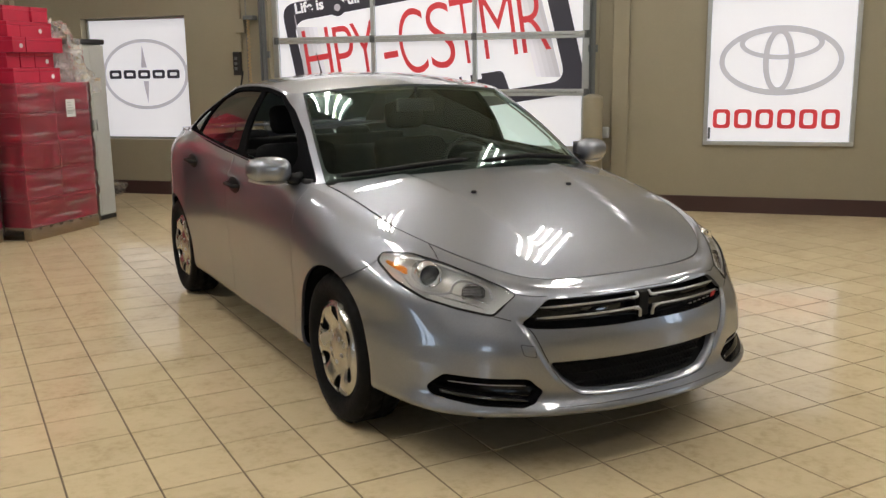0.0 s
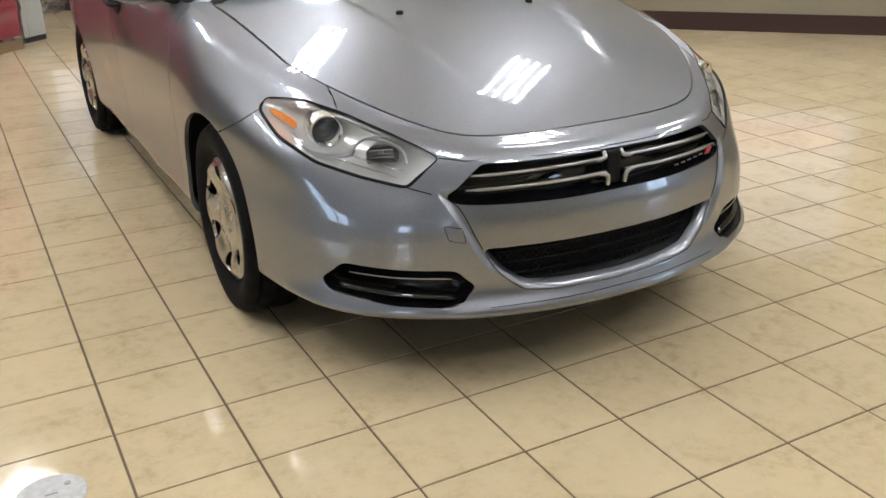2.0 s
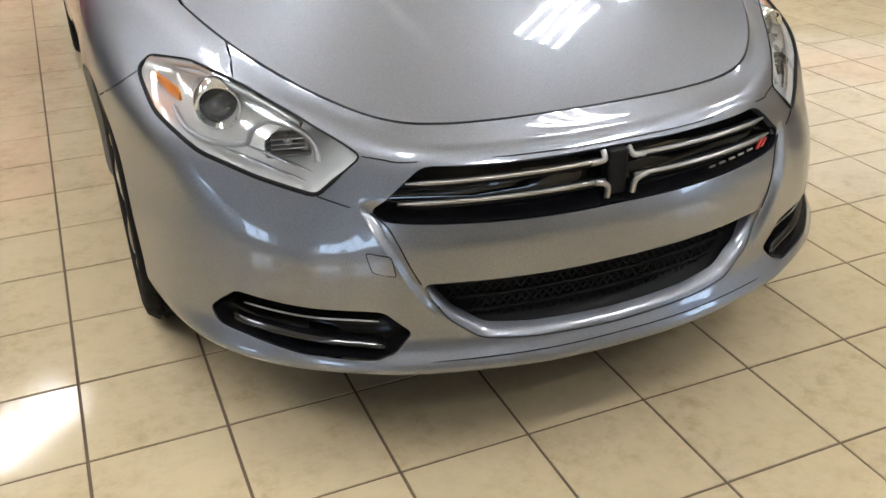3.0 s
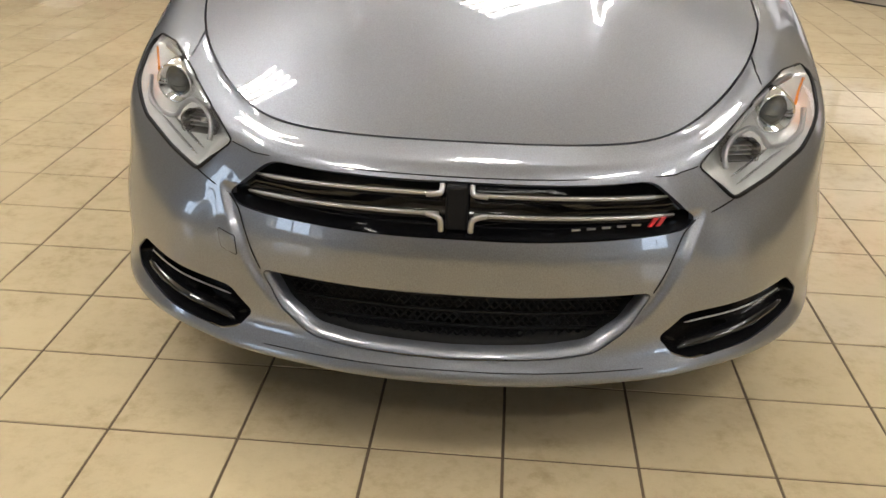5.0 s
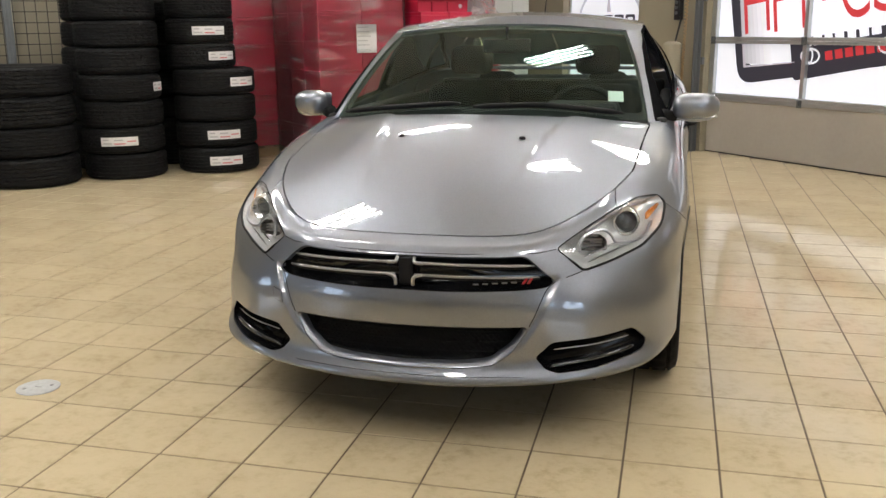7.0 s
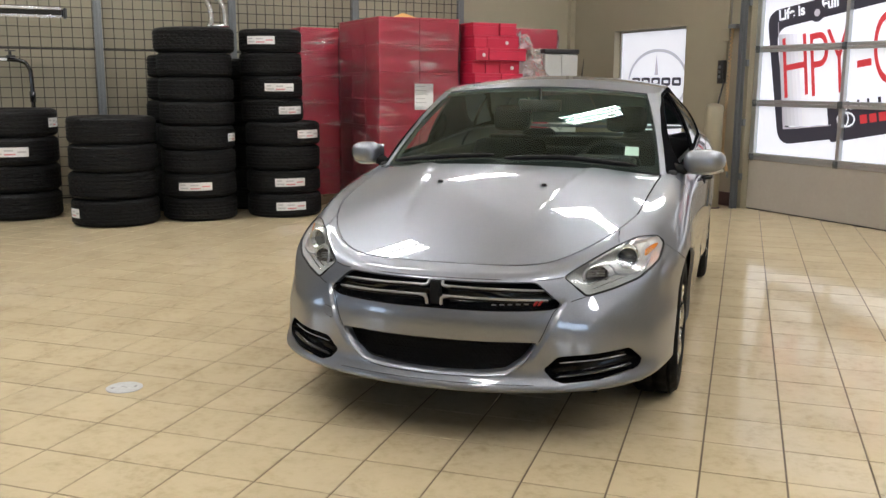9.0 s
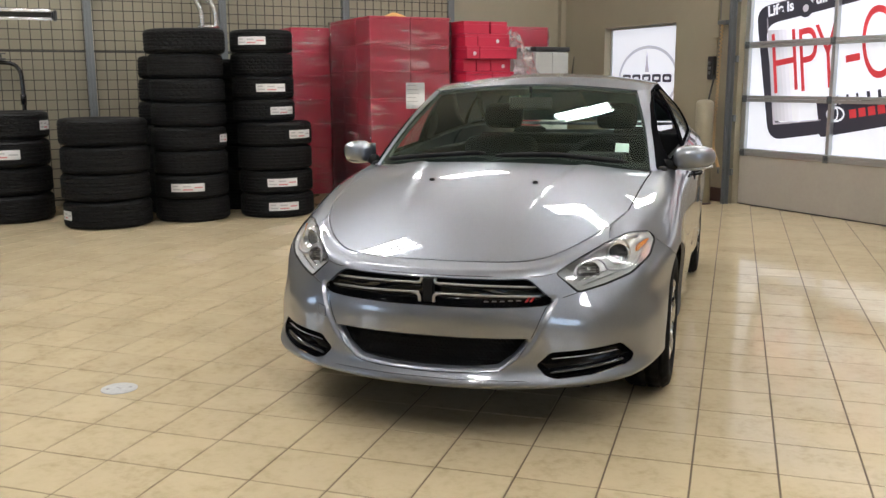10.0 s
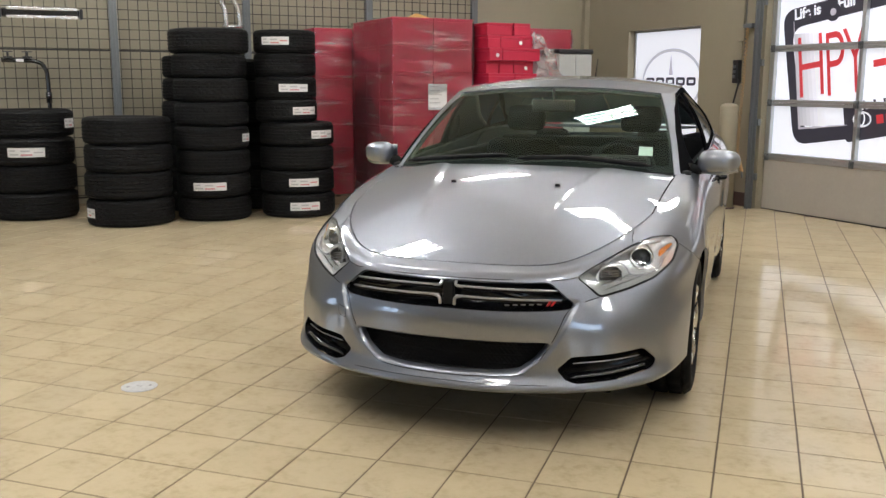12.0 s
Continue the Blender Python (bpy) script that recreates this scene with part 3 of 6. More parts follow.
# ---- the car ----
def paint():
    m = bpy.data.materials.new("silver_metallic_paint")
    m.use_nodes = True
    nt = m.node_tree
    b = nt.nodes["Principled BSDF"]
    b.inputs["Metallic"].default_value = 0.96
    b.inputs["Roughness"].default_value = 0.45
    b.inputs["Coat Weight"].default_value = 1.0
    b.inputs["Coat IOR"].default_value = 1.8
    b.inputs["Coat Roughness"].default_value = 0.004
    geo = nt.nodes.new("ShaderNodeNewGeometry")
    flake = nt.nodes.new("ShaderNodeTexNoise")
    flake.inputs["Scale"].default_value, flake.inputs["Detail"].default_value = 420, 3
    dust = nt.nodes.new("ShaderNodeTexNoise")
    dust.inputs["Scale"].default_value, dust.inputs["Detail"].default_value = 3.0, 6
    mix = nt.nodes.new("ShaderNodeMix")
    mix.data_type = "RGBA"
    mix.inputs["A"].default_value, mix.inputs["B"].default_value = (0.160, 0.171, 0.202, 1), (0.318, 0.338, 0.394, 1)
    rr = nt.nodes.new("ShaderNodeMapRange")
    rr.inputs["To Min"].default_value, rr.inputs["To Max"].default_value = 0.39, 0.46
    for a, c in ((geo.outputs["Position"], flake.inputs["Vector"]), (geo.outputs["Position"], dust.inputs["Vector"]), (flake.outputs["Fac"], mix.inputs["Factor"]),
                 (mix.outputs["Result"], b.inputs["Base Color"]), (dust.outputs["Fac"], rr.inputs["Value"]), (rr.outputs[0], b.inputs["Roughness"])):
        nt.links.new(a, c)
    return m


M.update(
    paint=paint(),
    glass=clear("window_glass", (0.74, 0.92, 0.83), 0.4, sheen=(0.80, 1.0, 0.90)),
    tint=clear("dark_window_glass", (0.55, 0.62, 0.60), 1.5),
    lens=clear("lamp_lens", (0.95, 0.96, 0.97), 0.9),
    gloss=mat("gloss_black", (0.010, 0.010, 0.012), 0.08, coat=0.5),
    fogblack=mat("pocket_black", (0.006, 0.006, 0.007), 0.22, spec=0.3),
    frameblack=mat("matt_black_frame", (0.008, 0.008, 0.009), 0.9, spec=0.0),
    trimblack=mat("black_trim", (0.010, 0.010, 0.011), 0.55, spec=0.15, grain=0.1, scale=80),
    meshblack=mat("intake_plastic", (0.011, 0.011, 0.012), 0.6, spec=0.25, grain=0.1, scale=80),
    lampshade=mat("lamp_grey", (0.46, 0.44, 0.43), 0.22, 0.8),
    satin=mat("satin_silver", (0.44, 0.44, 0.45), 0.30, 0.9),
    reflector=mat("lamp_reflector", (0.94, 0.94, 0.92), 0.20, 0.55, grain=0.04, scale=26, bump=0.18),
    amber=mat("amber_reflector", (0.80, 0.24, 0.02), 0.25, coat=0.6),
    projector=mat("projector_glass", (0.03, 0.035, 0.04), 0.04, coat=1.0, spec=0.8),
    cover=mat("wheel_cover_paint", (0.52, 0.51, 0.48), 0.26, 0.9, vary=0.03),
    cabin=mat("cabin_plastic", (0.018, 0.018, 0.019), 0.6, spec=0.2, grain=0.1, scale=60),
    cloth=mat("seat_cloth", (0.012, 0.012, 0.013), 0.9, spec=0.1, grain=0.2, scale=120, bump=0.1),
    headliner=mat("headliner", (0.30, 0.29, 0.27), 0.9, grain=0.05, scale=80),
    pan=mat("underbody", (0.006, 0.006, 0.006), 0.8, spec=0.05, grain=0.15, scale=20),
    sticker=mat("pale_green_sticker", (0.42, 0.62, 0.52), 0.5, grain=0.03, scale=60),
    badge_grey=mat("grey_badge", (0.26, 0.26, 0.27), 0.35, 0.8, grain=0.05, scale=80),
    badge_red=mat("red_badge", (0.50, 0.02, 0.03), 0.3, coat=0.5),
    mirrorglass=mat("mirror_glass", (0.85, 0.85, 0.85), 0.02, 1.0),
)


def spline_weights(n):
    """Cardinal natural cubic spline on knots 0..n-1."""
    a = np.eye(n)
    r = np.zeros((n, n))
    for i in range(1, n - 1):
        a[i, i - 1:i + 2] = (1, 4, 1)
        r[i, i - 1:i + 2] = (6, -12, 6)
    k = np.linalg.solve(a, r)

    def weights(t):
        t = np.asarray(t, float)
        i = np.clip(np.floor(t).astype(int), 0, n - 2)
        f = (t - i)[:, None]
        e = np.eye(n)
        return (1 - f) * e[i] + f * e[i + 1] + ((1 - f) ** 3 - (1 - f)) / 6 * k[i] + (f ** 3 - f) / 6 * k[i + 1]
    return weights


class Skin:
    """A smooth surface through lines; every line runs from the middle of the car outwards and back, and is mirrored."""

    def __init__(self, lines, push=None):
        half = np.array(lines, float)
        flip = half[:, :0:-1] * (-1, 1, 1)
        self.c = np.concatenate((flip, half), 1)
        self.mid = half.shape[1] - 1
        self.rows = half.shape[0]
        self.ws, self.wv, self.push = spline_weights(self.c.shape[1]), spline_weights(self.rows), push

    def __call__(self, q):
        q = np.asarray(q, float)
        s = np.clip(q[:, 0] + self.mid, 0, 2 * self.mid)
        v = np.clip(q[:, 1], 0, self.rows - 1)
        p = np.einsum("nr,ns,rsk->nk", self.wv(v), self.ws(s), self.c)
        return self.push(p) if self.push else p

    def find(self, target, axes, lo, hi):
        """The place (s, v) whose coordinates along two axes are the target's."""
        ss, vv = np.meshgrid(np.linspace(lo, hi, 70), np.linspace(0, self.rows - 1, 50))
        q = np.stack((ss.ravel(), vv.ravel()), 1)
        p = self(q)[:, axes]
        best = q[np.argmin(((p - target) ** 2).sum(1))].copy()
        for _ in range(12):
            e = 1e-3
            f0, fs, fv = self(np.array([best, best + (e, 0), best + (0, e)]))[:, axes]
            j = np.stack(((fs - f0) / e, (fv - f0) / e), 1)
            best = best + np.clip(np.linalg.lstsq(j, np.array(target) - f0, rcond=None)[0], -0.3, 0.3)
        return tuple(best)


class Field:
    """A surface given as a height over x and y."""

    def __init__(self, f):
        self.f = f

    def __call__(self, q):
        q = np.asarray(q, float)
        return np.column_stack((q[:, 0], q[:, 1], self.f(q[:, 0], q[:, 1])))


def inside(pts, poly):
    x, y = pts[:, 0], pts[:, 1]
    res = np.zeros(len(pts), bool)
    px, py = poly[:, 0], poly[:, 1]
    for i in range(len(poly)):
        j = i - 1
        hit = ((py[i] > y) != (py[j] > y))
        with np.errstate(divide="ignore", invalid="ignore"):
            xx = (px[j] - px[i]) * (y - py[i]) / (py[j] - py[i] + 1e-30) + px[i]
        res ^= hit & (x < xx)
    return res


def refine(poly, most):
    out = []
    for i in range(len(poly)):
        a, b = np.array(poly[i], float), np.array(poly[(i + 1) % len(poly)], float)
        n = max(1, int(np.ceil(np.linalg.norm((b - a) / most))))
        out += [a + (b - a) * k / n for k in range(n)]
    return np.array(out)


def panel(name, surf, outer, holes, step, material, parent, label="", gap=0.0022, rim=0.014, lift=0.0, flip=False):
    """A sheet cut from a surface along an outline, with openings, an edge of its own and true surface normals."""
    from mathutils.geometry import delaunay_2d_cdt
    step = np.array(step, float)
    loops = [refine(l, step * 0.8) / step for l in [outer, *holes]]
    allv = np.concatenate(loops)
    lo, hi = loops[0].min(0), loops[0].max(0)
    gx, gy = np.meshgrid(np.arange(lo[0] + 0.5, hi[0], 1.0), np.arange(lo[1] + 0.5, hi[1], 1.0))
    grid = np.stack((gx.ravel(), gy.ravel()), 1)
    grid[:, 0] += (np.round(grid[:, 1] - lo[1]) % 2) * 0.3
    ok = inside(grid, loops[0])
    for h in loops[1:]:
        ok &= ~inside(grid, h)
    grid = grid[ok]
    if len(grid):
        near = np.array([np.min(((allv - g) ** 2).sum(1)) for g in grid])
        grid = grid[near > 0.36]
    verts = np.concatenate((allv, grid))
    edges, k = [], 0
    for l in loops:
        edges += [(k + i, k + (i + 1) % len(l)) for i in range(len(l))]
        k += len(l)
    vo, _, fo, *_ = delaunay_2d_cdt([Vector(v) for v in verts], edges, [], 0, 1e-6)
    vo = np.array([tuple(v) for v in vo])
    tri = np.array([f for f in fo if len(f) == 3])
    cen = vo[tri].mean(1)
    keep = inside(cen, loops[0])
    for h in loops[1:]:
        keep &= ~inside(cen, h)
    tri = tri[keep]
    q = vo * step
    p = surf(q)
    e = step * 0.05
    ds, dv = surf(q + (e[0], 0)) - surf(q - (e[0], 0)), surf(q + (0, e[1])) - surf(q - (0, e[1]))
    nrm = np.cross(ds, dv)
    nrm /= np.linalg.norm(nrm, axis=1)[:, None] + 1e-12
    if flip:
        nrm = -nrm
    fn = np.cross(p[tri[:, 1]] - p[tri[:, 0]], p[tri[:, 2]] - p[tri[:, 0]])
    wrong = (fn * nrm[tri].mean(1)).sum(1) < 0
    tri[wrong] = tri[wrong][:, ::-1]
    # draw the free edges in by the gap, and give them depth
    count = {}
    for t in tri:
        for a, b in ((t[0], t[1]), (t[1], t[2]), (t[2], t[0])):
            key = (min(a, b), max(a, b))
            count.setdefault(key, []).append((a, b))
    free = [v[0] for v in count.values() if len(v) == 1]
    inw = np.zeros_like(p)
    for a, b in free:
        d = np.cross(nrm[a] + nrm[b], p[b] - p[a])
        d /= np.linalg.norm(d) + 1e-12
        inw[a] += d
        inw[b] += d
    ln = np.linalg.norm(inw, axis=1)
    inw[ln > 0] /= ln[ln > 0][:, None]
    p = p + inw * gap + nrm * lift
    faces = [tuple(int(i) for i in t) for t in tri]
    vs, ns = [tuple(v) for v in p], [tuple(n) for n in nrm]
    if rim:
        slot = {}
        for a, b in free:
            for i in (a, b):
                if i not in slot:
                    slot[i] = len(vs)
                    vs += [tuple(p[i]), tuple(p[i] - nrm[i] * rim)]
                    ns += [tuple(-inw[i]), tuple(-inw[i])]
            faces.append((slot[b], slot[a], slot[a] + 1, slot[b] + 1))
    me = bpy.data.meshes.new(name)
    me.from_pydata(vs, [], faces)
    me.shade_smooth()
    me.normals_split_custom_set_from_vertices(ns)
    me.materials.append(material)
    ob = new(name, me)
    ob.parent = parent
    return tagged(ob, label)


CAR = thing("car", pose(0.176, 0.0, 0.0), "silver metallic compact sedan with dark windows, parked", "car")

# body lines from the sill upwards, each from the nose round the corner along the side to the tail
TAIL = ((0.80, 4.12), (0.60, 4.42))


def body_line(nose, side, tail_z, tuck=0.0):
    return [*nose, *side, *[(x - tuck, y - tuck * 0.3, z) for (x, y), z in zip(TAIL, tail_z)]]


LINES = [
    body_line([(0, 0.0, .211), (0.22, 0.01, .211), (0.42, 0.045, .215), (0.52, .085, .217), (0.63, .15, .219), (0.748, .27, .225), (0.829, .48, .235)],
              [(.875, .9, .235), (.865, 1.4, .225), (.86, 2.3, .212), (.865, 3.1, .215), (.88, 3.65, .225)], (.25, .28)),
    body_line([(0, -.058, .238), (0.22, -.048, .239), (0.42, -.008, .243), (0.52, .034, .246), (0.64, .105, .249), (0.768, .232, .254), (0.856, .46, .262)],
              [(.902, .9, .262), (.888, 1.4, .252), (.882, 2.3, .24), (.886, 3.1, .243), (.902, 3.65, .255)], (.28, .31)),
    body_line([(0, -.034, .288), (0.22, -.024, .288), (0.42, .018, .29), (0.52, .060, .292), (0.63, .120, .296), (0.758, .252, .30), (0.86, .465, .305)],
              [(.910, .9, .315), (.896, 1.4, .31), (.89, 2.3, .305), (.894, 3.1, .31), (.912, 3.65, .32)], (.34, .36)),
    body_line([(0, -.030, .355), (0.22, -.020, .355), (0.42, .022, .355), (0.52, .066, .357), (0.63, .128, .362), (0.758, .262, .37), (0.862, .475, .38)],
              [(.915, .9, .40), (.895, 1.4, .40), (.893, 2.3, .40), (.898, 3.1, .405), (.916, 3.65, .415)], (.43, .44)),
    body_line([(0, -.036, .425), (0.22, -.026, .425), (0.42, .018, .425), (0.52, .066, .428), (0.63, .132, .435), (0.758, .272, .445), (0.858, .48, .465)],
              [(.916, .9, .51), (.90, 1.4, .51), (.902, 2.3, .515), (.907, 3.1, .52), (.918, 3.65, .535)], (.54, .55)),
    body_line([(0, -.036, .485), (0.22, -.026, .485), (0.42, .022, .487), (0.52, .076, .493), (0.62, .142, .505), (0.748, .288, .525), (0.846, .49, .56)],
              [(.912, .9, .62), (.905, 1.4, .62), (.911, 2.3, .64), (.915, 3.1, .65), (.919, 3.65, .665)], (.67, .67)),
    body_line([(0, -.022, .543), (.22, -.010, .545), (.41, .038, .552), (.50, .096, .566), (.59, .172, .588), (.72, .315, .622), (.835, .50, .665)],
              [(.898, .9, .715), (.902, 1.4, .735), (.913, 2.3, .765), (.917, 3.1, .785), (.916, 3.65, .80)], (.80, .79)),
    body_line([(0, .024, .648), (.20, .034, .648), (.36, .066, .652), (.45, .118, .664), (.555, .215, .69), (.69, .39, .728), (.79, .575, .755)],
              [(.870, .9, .792), (.887, 1.4, .835), (.905, 2.3, .868), (.909, 3.1, .90), (.905, 3.65, .915)], (.915, .90)),
    body_line([(0, .066, .676), (.20, .073, .677), (.35, .105, .682), (.445, .166, .697), (.545, .272, .728), (.655, .44, .775), (.74, .63, .815)],
              [(.812, .9, .853), (.852, 1.4, .912), (.878, 2.3, .952), (.882, 3.1, .995), (.862, 3.65, 1.01)], (.99, .95), 0.03),
    body_line([(0, .118, .692), (.20, .124, .693), (.36, .150, .70), (.46, .208, .722), (.55, .320, .757), (.635, .49, .803), (.695, .70, .848)],
              [(.735, .94, .89), (.80, 1.46, .955), (.835, 2.36, 1.01), (.83, 3.1, 1.06), (.79, 3.6, 1.08)], (1.055, 1.00), 0.07),
]


def smoothstep(x):
    x = np.clip(x, 0, 1)
    return x * x * (3 - 2 * x)


def set_back(p):
    """The nose bows forward; grille bar and intake lie a little behind the cheeks."""
    x, z = np.abs(p[:, 0]), p[:, 2]
    edge = np.interp(z, (0.262, 0.30, 0.36, 0.43, 0.50, 0.57), (0.30, 0.345, 0.385, 0.428, 0.462, 0.492))
    d = smoothstep((edge - x) / 0.024 + 0.5) * smoothstep((z - 0.33) / 0.07) * smoothstep((0.59 - z) / 0.03) * (p[:, 1] < 0.5)
    q = p.copy()
    q[:, 1] += 0.015 * d - 0.014 * smoothstep((0.45 - x) / 0.40) * smoothstep((0.70 - z) / 0.08) * (p[:, 1] < 0.5)
    return q


BODY = Skin(LINES, set_back)
TOPROW = len(LINES) - 1


def at_xz(points, lo=0.0, hi=6.6):
    return [BODY.find(p, [0, 2], lo, hi) for p in points]


def at_yz(points, lo=5.0, hi=13.0):
    return [BODY.find(p, [1, 2], lo, hi) for p in points]


def both(poly, side):
    return [(side * s, v) for s, v in poly][::side]


AXLE_F, AXLE_R, HUB = 0.900, 3.60, 0.318
ARCH = 0.352

lamp_xz = rounded([(.478, .662), (.566, .588), (.66, .608), (.745, .637), (.806, .690), (.815, .742), (.785, .772), (.715, .777), (.64, .752), (.56, .712)], 0.014, 3)
LAMP = at_xz(lamp_xz)
grille_xz = rounded([(-.385, .646), (-.482, .563), (-.455, .546), (0, .540), (.455, .546), (.482, .563), (.385, .646), (0, .645)], 0.02, 3)
GRILLE = [BODY.find(p, [0, 2], -3.4, 3.4) for p in grille_xz]
intake_xz = rounded([(-.405, .420), (-.36, .345), (-.298, .296), (-.20, .287), (0, .282), (.20, .287), (.298, .296), (.36, .345), (.405, .420), (0, .420)], 0.02, 3)
INTAKE = [BODY.find(p, [0, 2], -3.4, 3.4) for p in intake_xz]
fog_xz = rounded([(.430, .318), (.480, .366), (.60, .371), (.730, .379), (.774, .326), (.764, .298), (.64, .277), (.505, .268), (.462, .282)], 0.012, 3)
FOG = at_xz(fog_xz)

s_hood = BODY.find((.640, .805), [0, 2], 0, 7)[0]
lamp_top = BODY.find((.665, .757), [0, 2], 0, 6.6)
lamp_tip = BODY.find((.800, .742), [0, 2], 0, 6.6)


def arch_points(yc, a0, a1, n, lo, hi):
    return at_yz([(yc - ARCH * math.cos(radians(a0 + (a1 - a0) * i / n)), HUB + ARCH * math.sin(radians(a0 + (a1 - a0) * i / n))) for i in range(n + 1)], lo, hi)


low = -13.0    # where the arch meets the lower edge, degrees
front_arch = arch_points(AXLE_F, low, 68, 16, 4.5, 8.5)      # bumper's share
rear_arch = arch_points(AXLE_F, 68, 180 - low, 22, 4.5, 8.8)      # fender's share
edge0 = (front_arch[0][0], 0.0)
arr = np.array(LAMP)
i_tip = int(np.argmin(((arr - lamp_tip) ** 2).sum(1)))
i_top = int(np.argmin(((arr - lamp_top) ** 2).sum(1)))
walk_low = LAMP[i_top:] + LAMP[:i_tip + 1]      # top, inner corner, lower edge, tip
walk_up = LAMP[i_tip:i_top + 1]                 # tip over the upper outer edge to the top
right = [(0.0, 0.0), edge0] + front_arch + walk_low[::-1] + [(s_hood, float(TOPROW))] + [(s_hood * (1 - i / 12), float(TOPROW)) for i in range(1, 12)]
bumper_outline = right + [(0.0, float(TOPROW))] + [(-s, v) for s, v in right[1:]][::-1]
bumper = panel("front_bumper", BODY, bumper_outline, [GRILLE, INTAKE, both(FOG, 1), both(FOG, -1)], (0.045, 0.075), M["paint"], CAR, "silver front bumper cover")

d1 = [(BODY.find((1.335, z), [1, 2], 6, 9.5)) for z in (.26, .32, .40, .5, .6, .7, .8, .87, .92)]
d1 = [(d1[0][0], 0.0)] + d1 + [(BODY.find((1.36, .945), [1, 2], 6, 9.5)[0], float(TOPROW))]
fender = [(s_hood, float(TOPROW))] + walk_up[::-1][0:] + rear_arch + [(rear_arch[-1][0], 0.0)] + d1
fender += [(s_hood + (d1[-1][0] - s_hood) * (1 - i / 10), float(TOPROW)) for i in range(1, 10)]
mid1 = [(BODY.find((2.36, z), [1, 2], 7, 11)) for z in (.28, .36, .5, .65, .8, .9, .97)]
mid1 = [(mid1[0][0], 1.0)] + mid1 + [(mid1[-1][0], float(TOPROW))]
front_door = [(d1[0][0], 1.0)] + [q for q in d1 if q[1] > 1.0]
front_door = front_door[::-1] + mid1
front_door += [(mid1[-1][0] + (d1[-1][0] - mid1[-1][0]) * i / 6, float(TOPROW)) for i in range(1, 6)]
rarch = arch_points(AXLE_R, low, 180 - low, 30, 8.5, 12.6)
dr = [(BODY.find((3.30, z), [1, 2], 9, 12)) for z in (.70, .8, .9, 1.0)]
r_low = [q for q in rarch if BODY(np.array([q]))[0][1] < 3.30 and q[1] > 1.05]
rear_door = [(mid1[-1][0], float(TOPROW))] + mid1[::-1][1:] + [(r_low[0][0], 1.0)] + r_low + [dr[0]] + dr[1:] + [(dr[-1][0], float(TOPROW))]
quarter = [(dr[-1][0], float(TOPROW))] + dr[::-1] + [q for q in rarch if q[0] > dr[0][0] - 0.02] + [(rarch[-1][0], 0.0), (12.95, 0.0), (12.95, float(TOPROW))]

for side in (-1, 1):
    panel("fender", BODY, both(fender, side), [], (0.075, 0.13), M["paint"], CAR, "silver front fender")
    fd = panel("front_door", BODY, both(front_door, side), [], (0.06, 0.2), M["paint"], CAR, "silver front door")
    rd = panel("rear_door", BODY, both(rear_door, side), [], (0.06, 0.2), M["paint"], CAR, "silver rear door")
    panel("quarter_panel", BODY, both(quarter, side), [], (0.08, 0.2), M["paint"], CAR, "silver rear quarter panel")
    panel("sill", BODY, both([(d1[0][0], 0.0), (rarch[0][0] - 0.02, 0.0), (rarch[0][0] - 0.02, 0.97), (d1[0][0], 0.97)], side), [], (0.08, 0.15), M["paint"], CAR, "silver sill")
    for door, y, z in ((fd, 2.22, 0.868), (rd, 3.10, 0.925)):
        s, v = BODY.find((y, z), [1, 2], 7, 12.5)
        p, = BODY(np.array([(side * s, v)]))
        # Shade in the body-coloured recess is put in as black handle and disc.
        bm = tube(smooth_path([(side * 0.0, -0.10, 0.004), (side * 0.035, -0.07, 0.006), (side * 0.036, 0, 0.008), (side * 0.030, 0.07, 0.006), (side * 0.0, 0.10, 0.004)]), 0.010, 10)
        h = part("handle", bm, M["trimblack"], door, "pull handle coloured dark for the shade on it", smooth=True, m=pose(p[0], p[1], p[2]))
        bm = lathe([(0.001, 0.0), (0.060, 0.0), (0.066, 0.004), (0.060, 0.008), (0.001, 0.009)], 28, "x")
        bmesh.ops.scale(bm, vec=(side, 1.5, 0.7), verts=bm.verts)
        part("cup", bm, M["trimblack"], door, "dark disc in place of the shaded handle recess", smooth=True, m=pose(p[0] - side * 0.003, p[1], p[2]))


# bonnet: rises from its shut line to the windscreen
top = BODY(np.array([(s, TOPROW) for s in np.linspace(0, 8.1, 120)]))
lx, ly, lz = top[:, 0], top[:, 1], top[:, 2]


bonnet_mid = spline_weights(5)(np.linspace(0, 4, 41)) @ np.array([0.692, 0.806, 0.896, 0.968, 1.010])


def bonnet_terms(x, y):
    """Even powers across, plain powers along."""
    return np.stack([(x / 0.7) ** a * (y - 0.7) ** b for a, b in ((0, 0), (0, 1), (0, 2), (0, 3), (0, 4), (2, 0), (2, 1), (2, 2), (2, 3), (4, 0), (4, 1), (4, 2), (6, 0), (6, 1))], -1)


# one smooth crowned surface between the shut lines and the middle
my = np.linspace(0.118, 1.198, 41)
zc = np.interp(ly, my, bonnet_mid)
shares = np.linspace(0, 1, 11)
fx, fy = np.concatenate([lx * r for r in shares]), np.concatenate([ly for r in shares])
fz = np.concatenate([lz + (zc - lz) * (1 - r ** 2.3) for r in shares])
fw = np.concatenate([np.full(len(lx), 6.0 if r == 1 else 1.0) for r in shares])
keep = fy < 1.42
BONNET = np.linalg.lstsq(bonnet_terms(fx, fy)[keep] * fw[keep, None], fz[keep] * fw[keep], rcond=None)[0]


def soft(x):
    x = np.clip(x, 0, 1)
    return x ** 3 * (x * (x * 6 - 15) + 10)


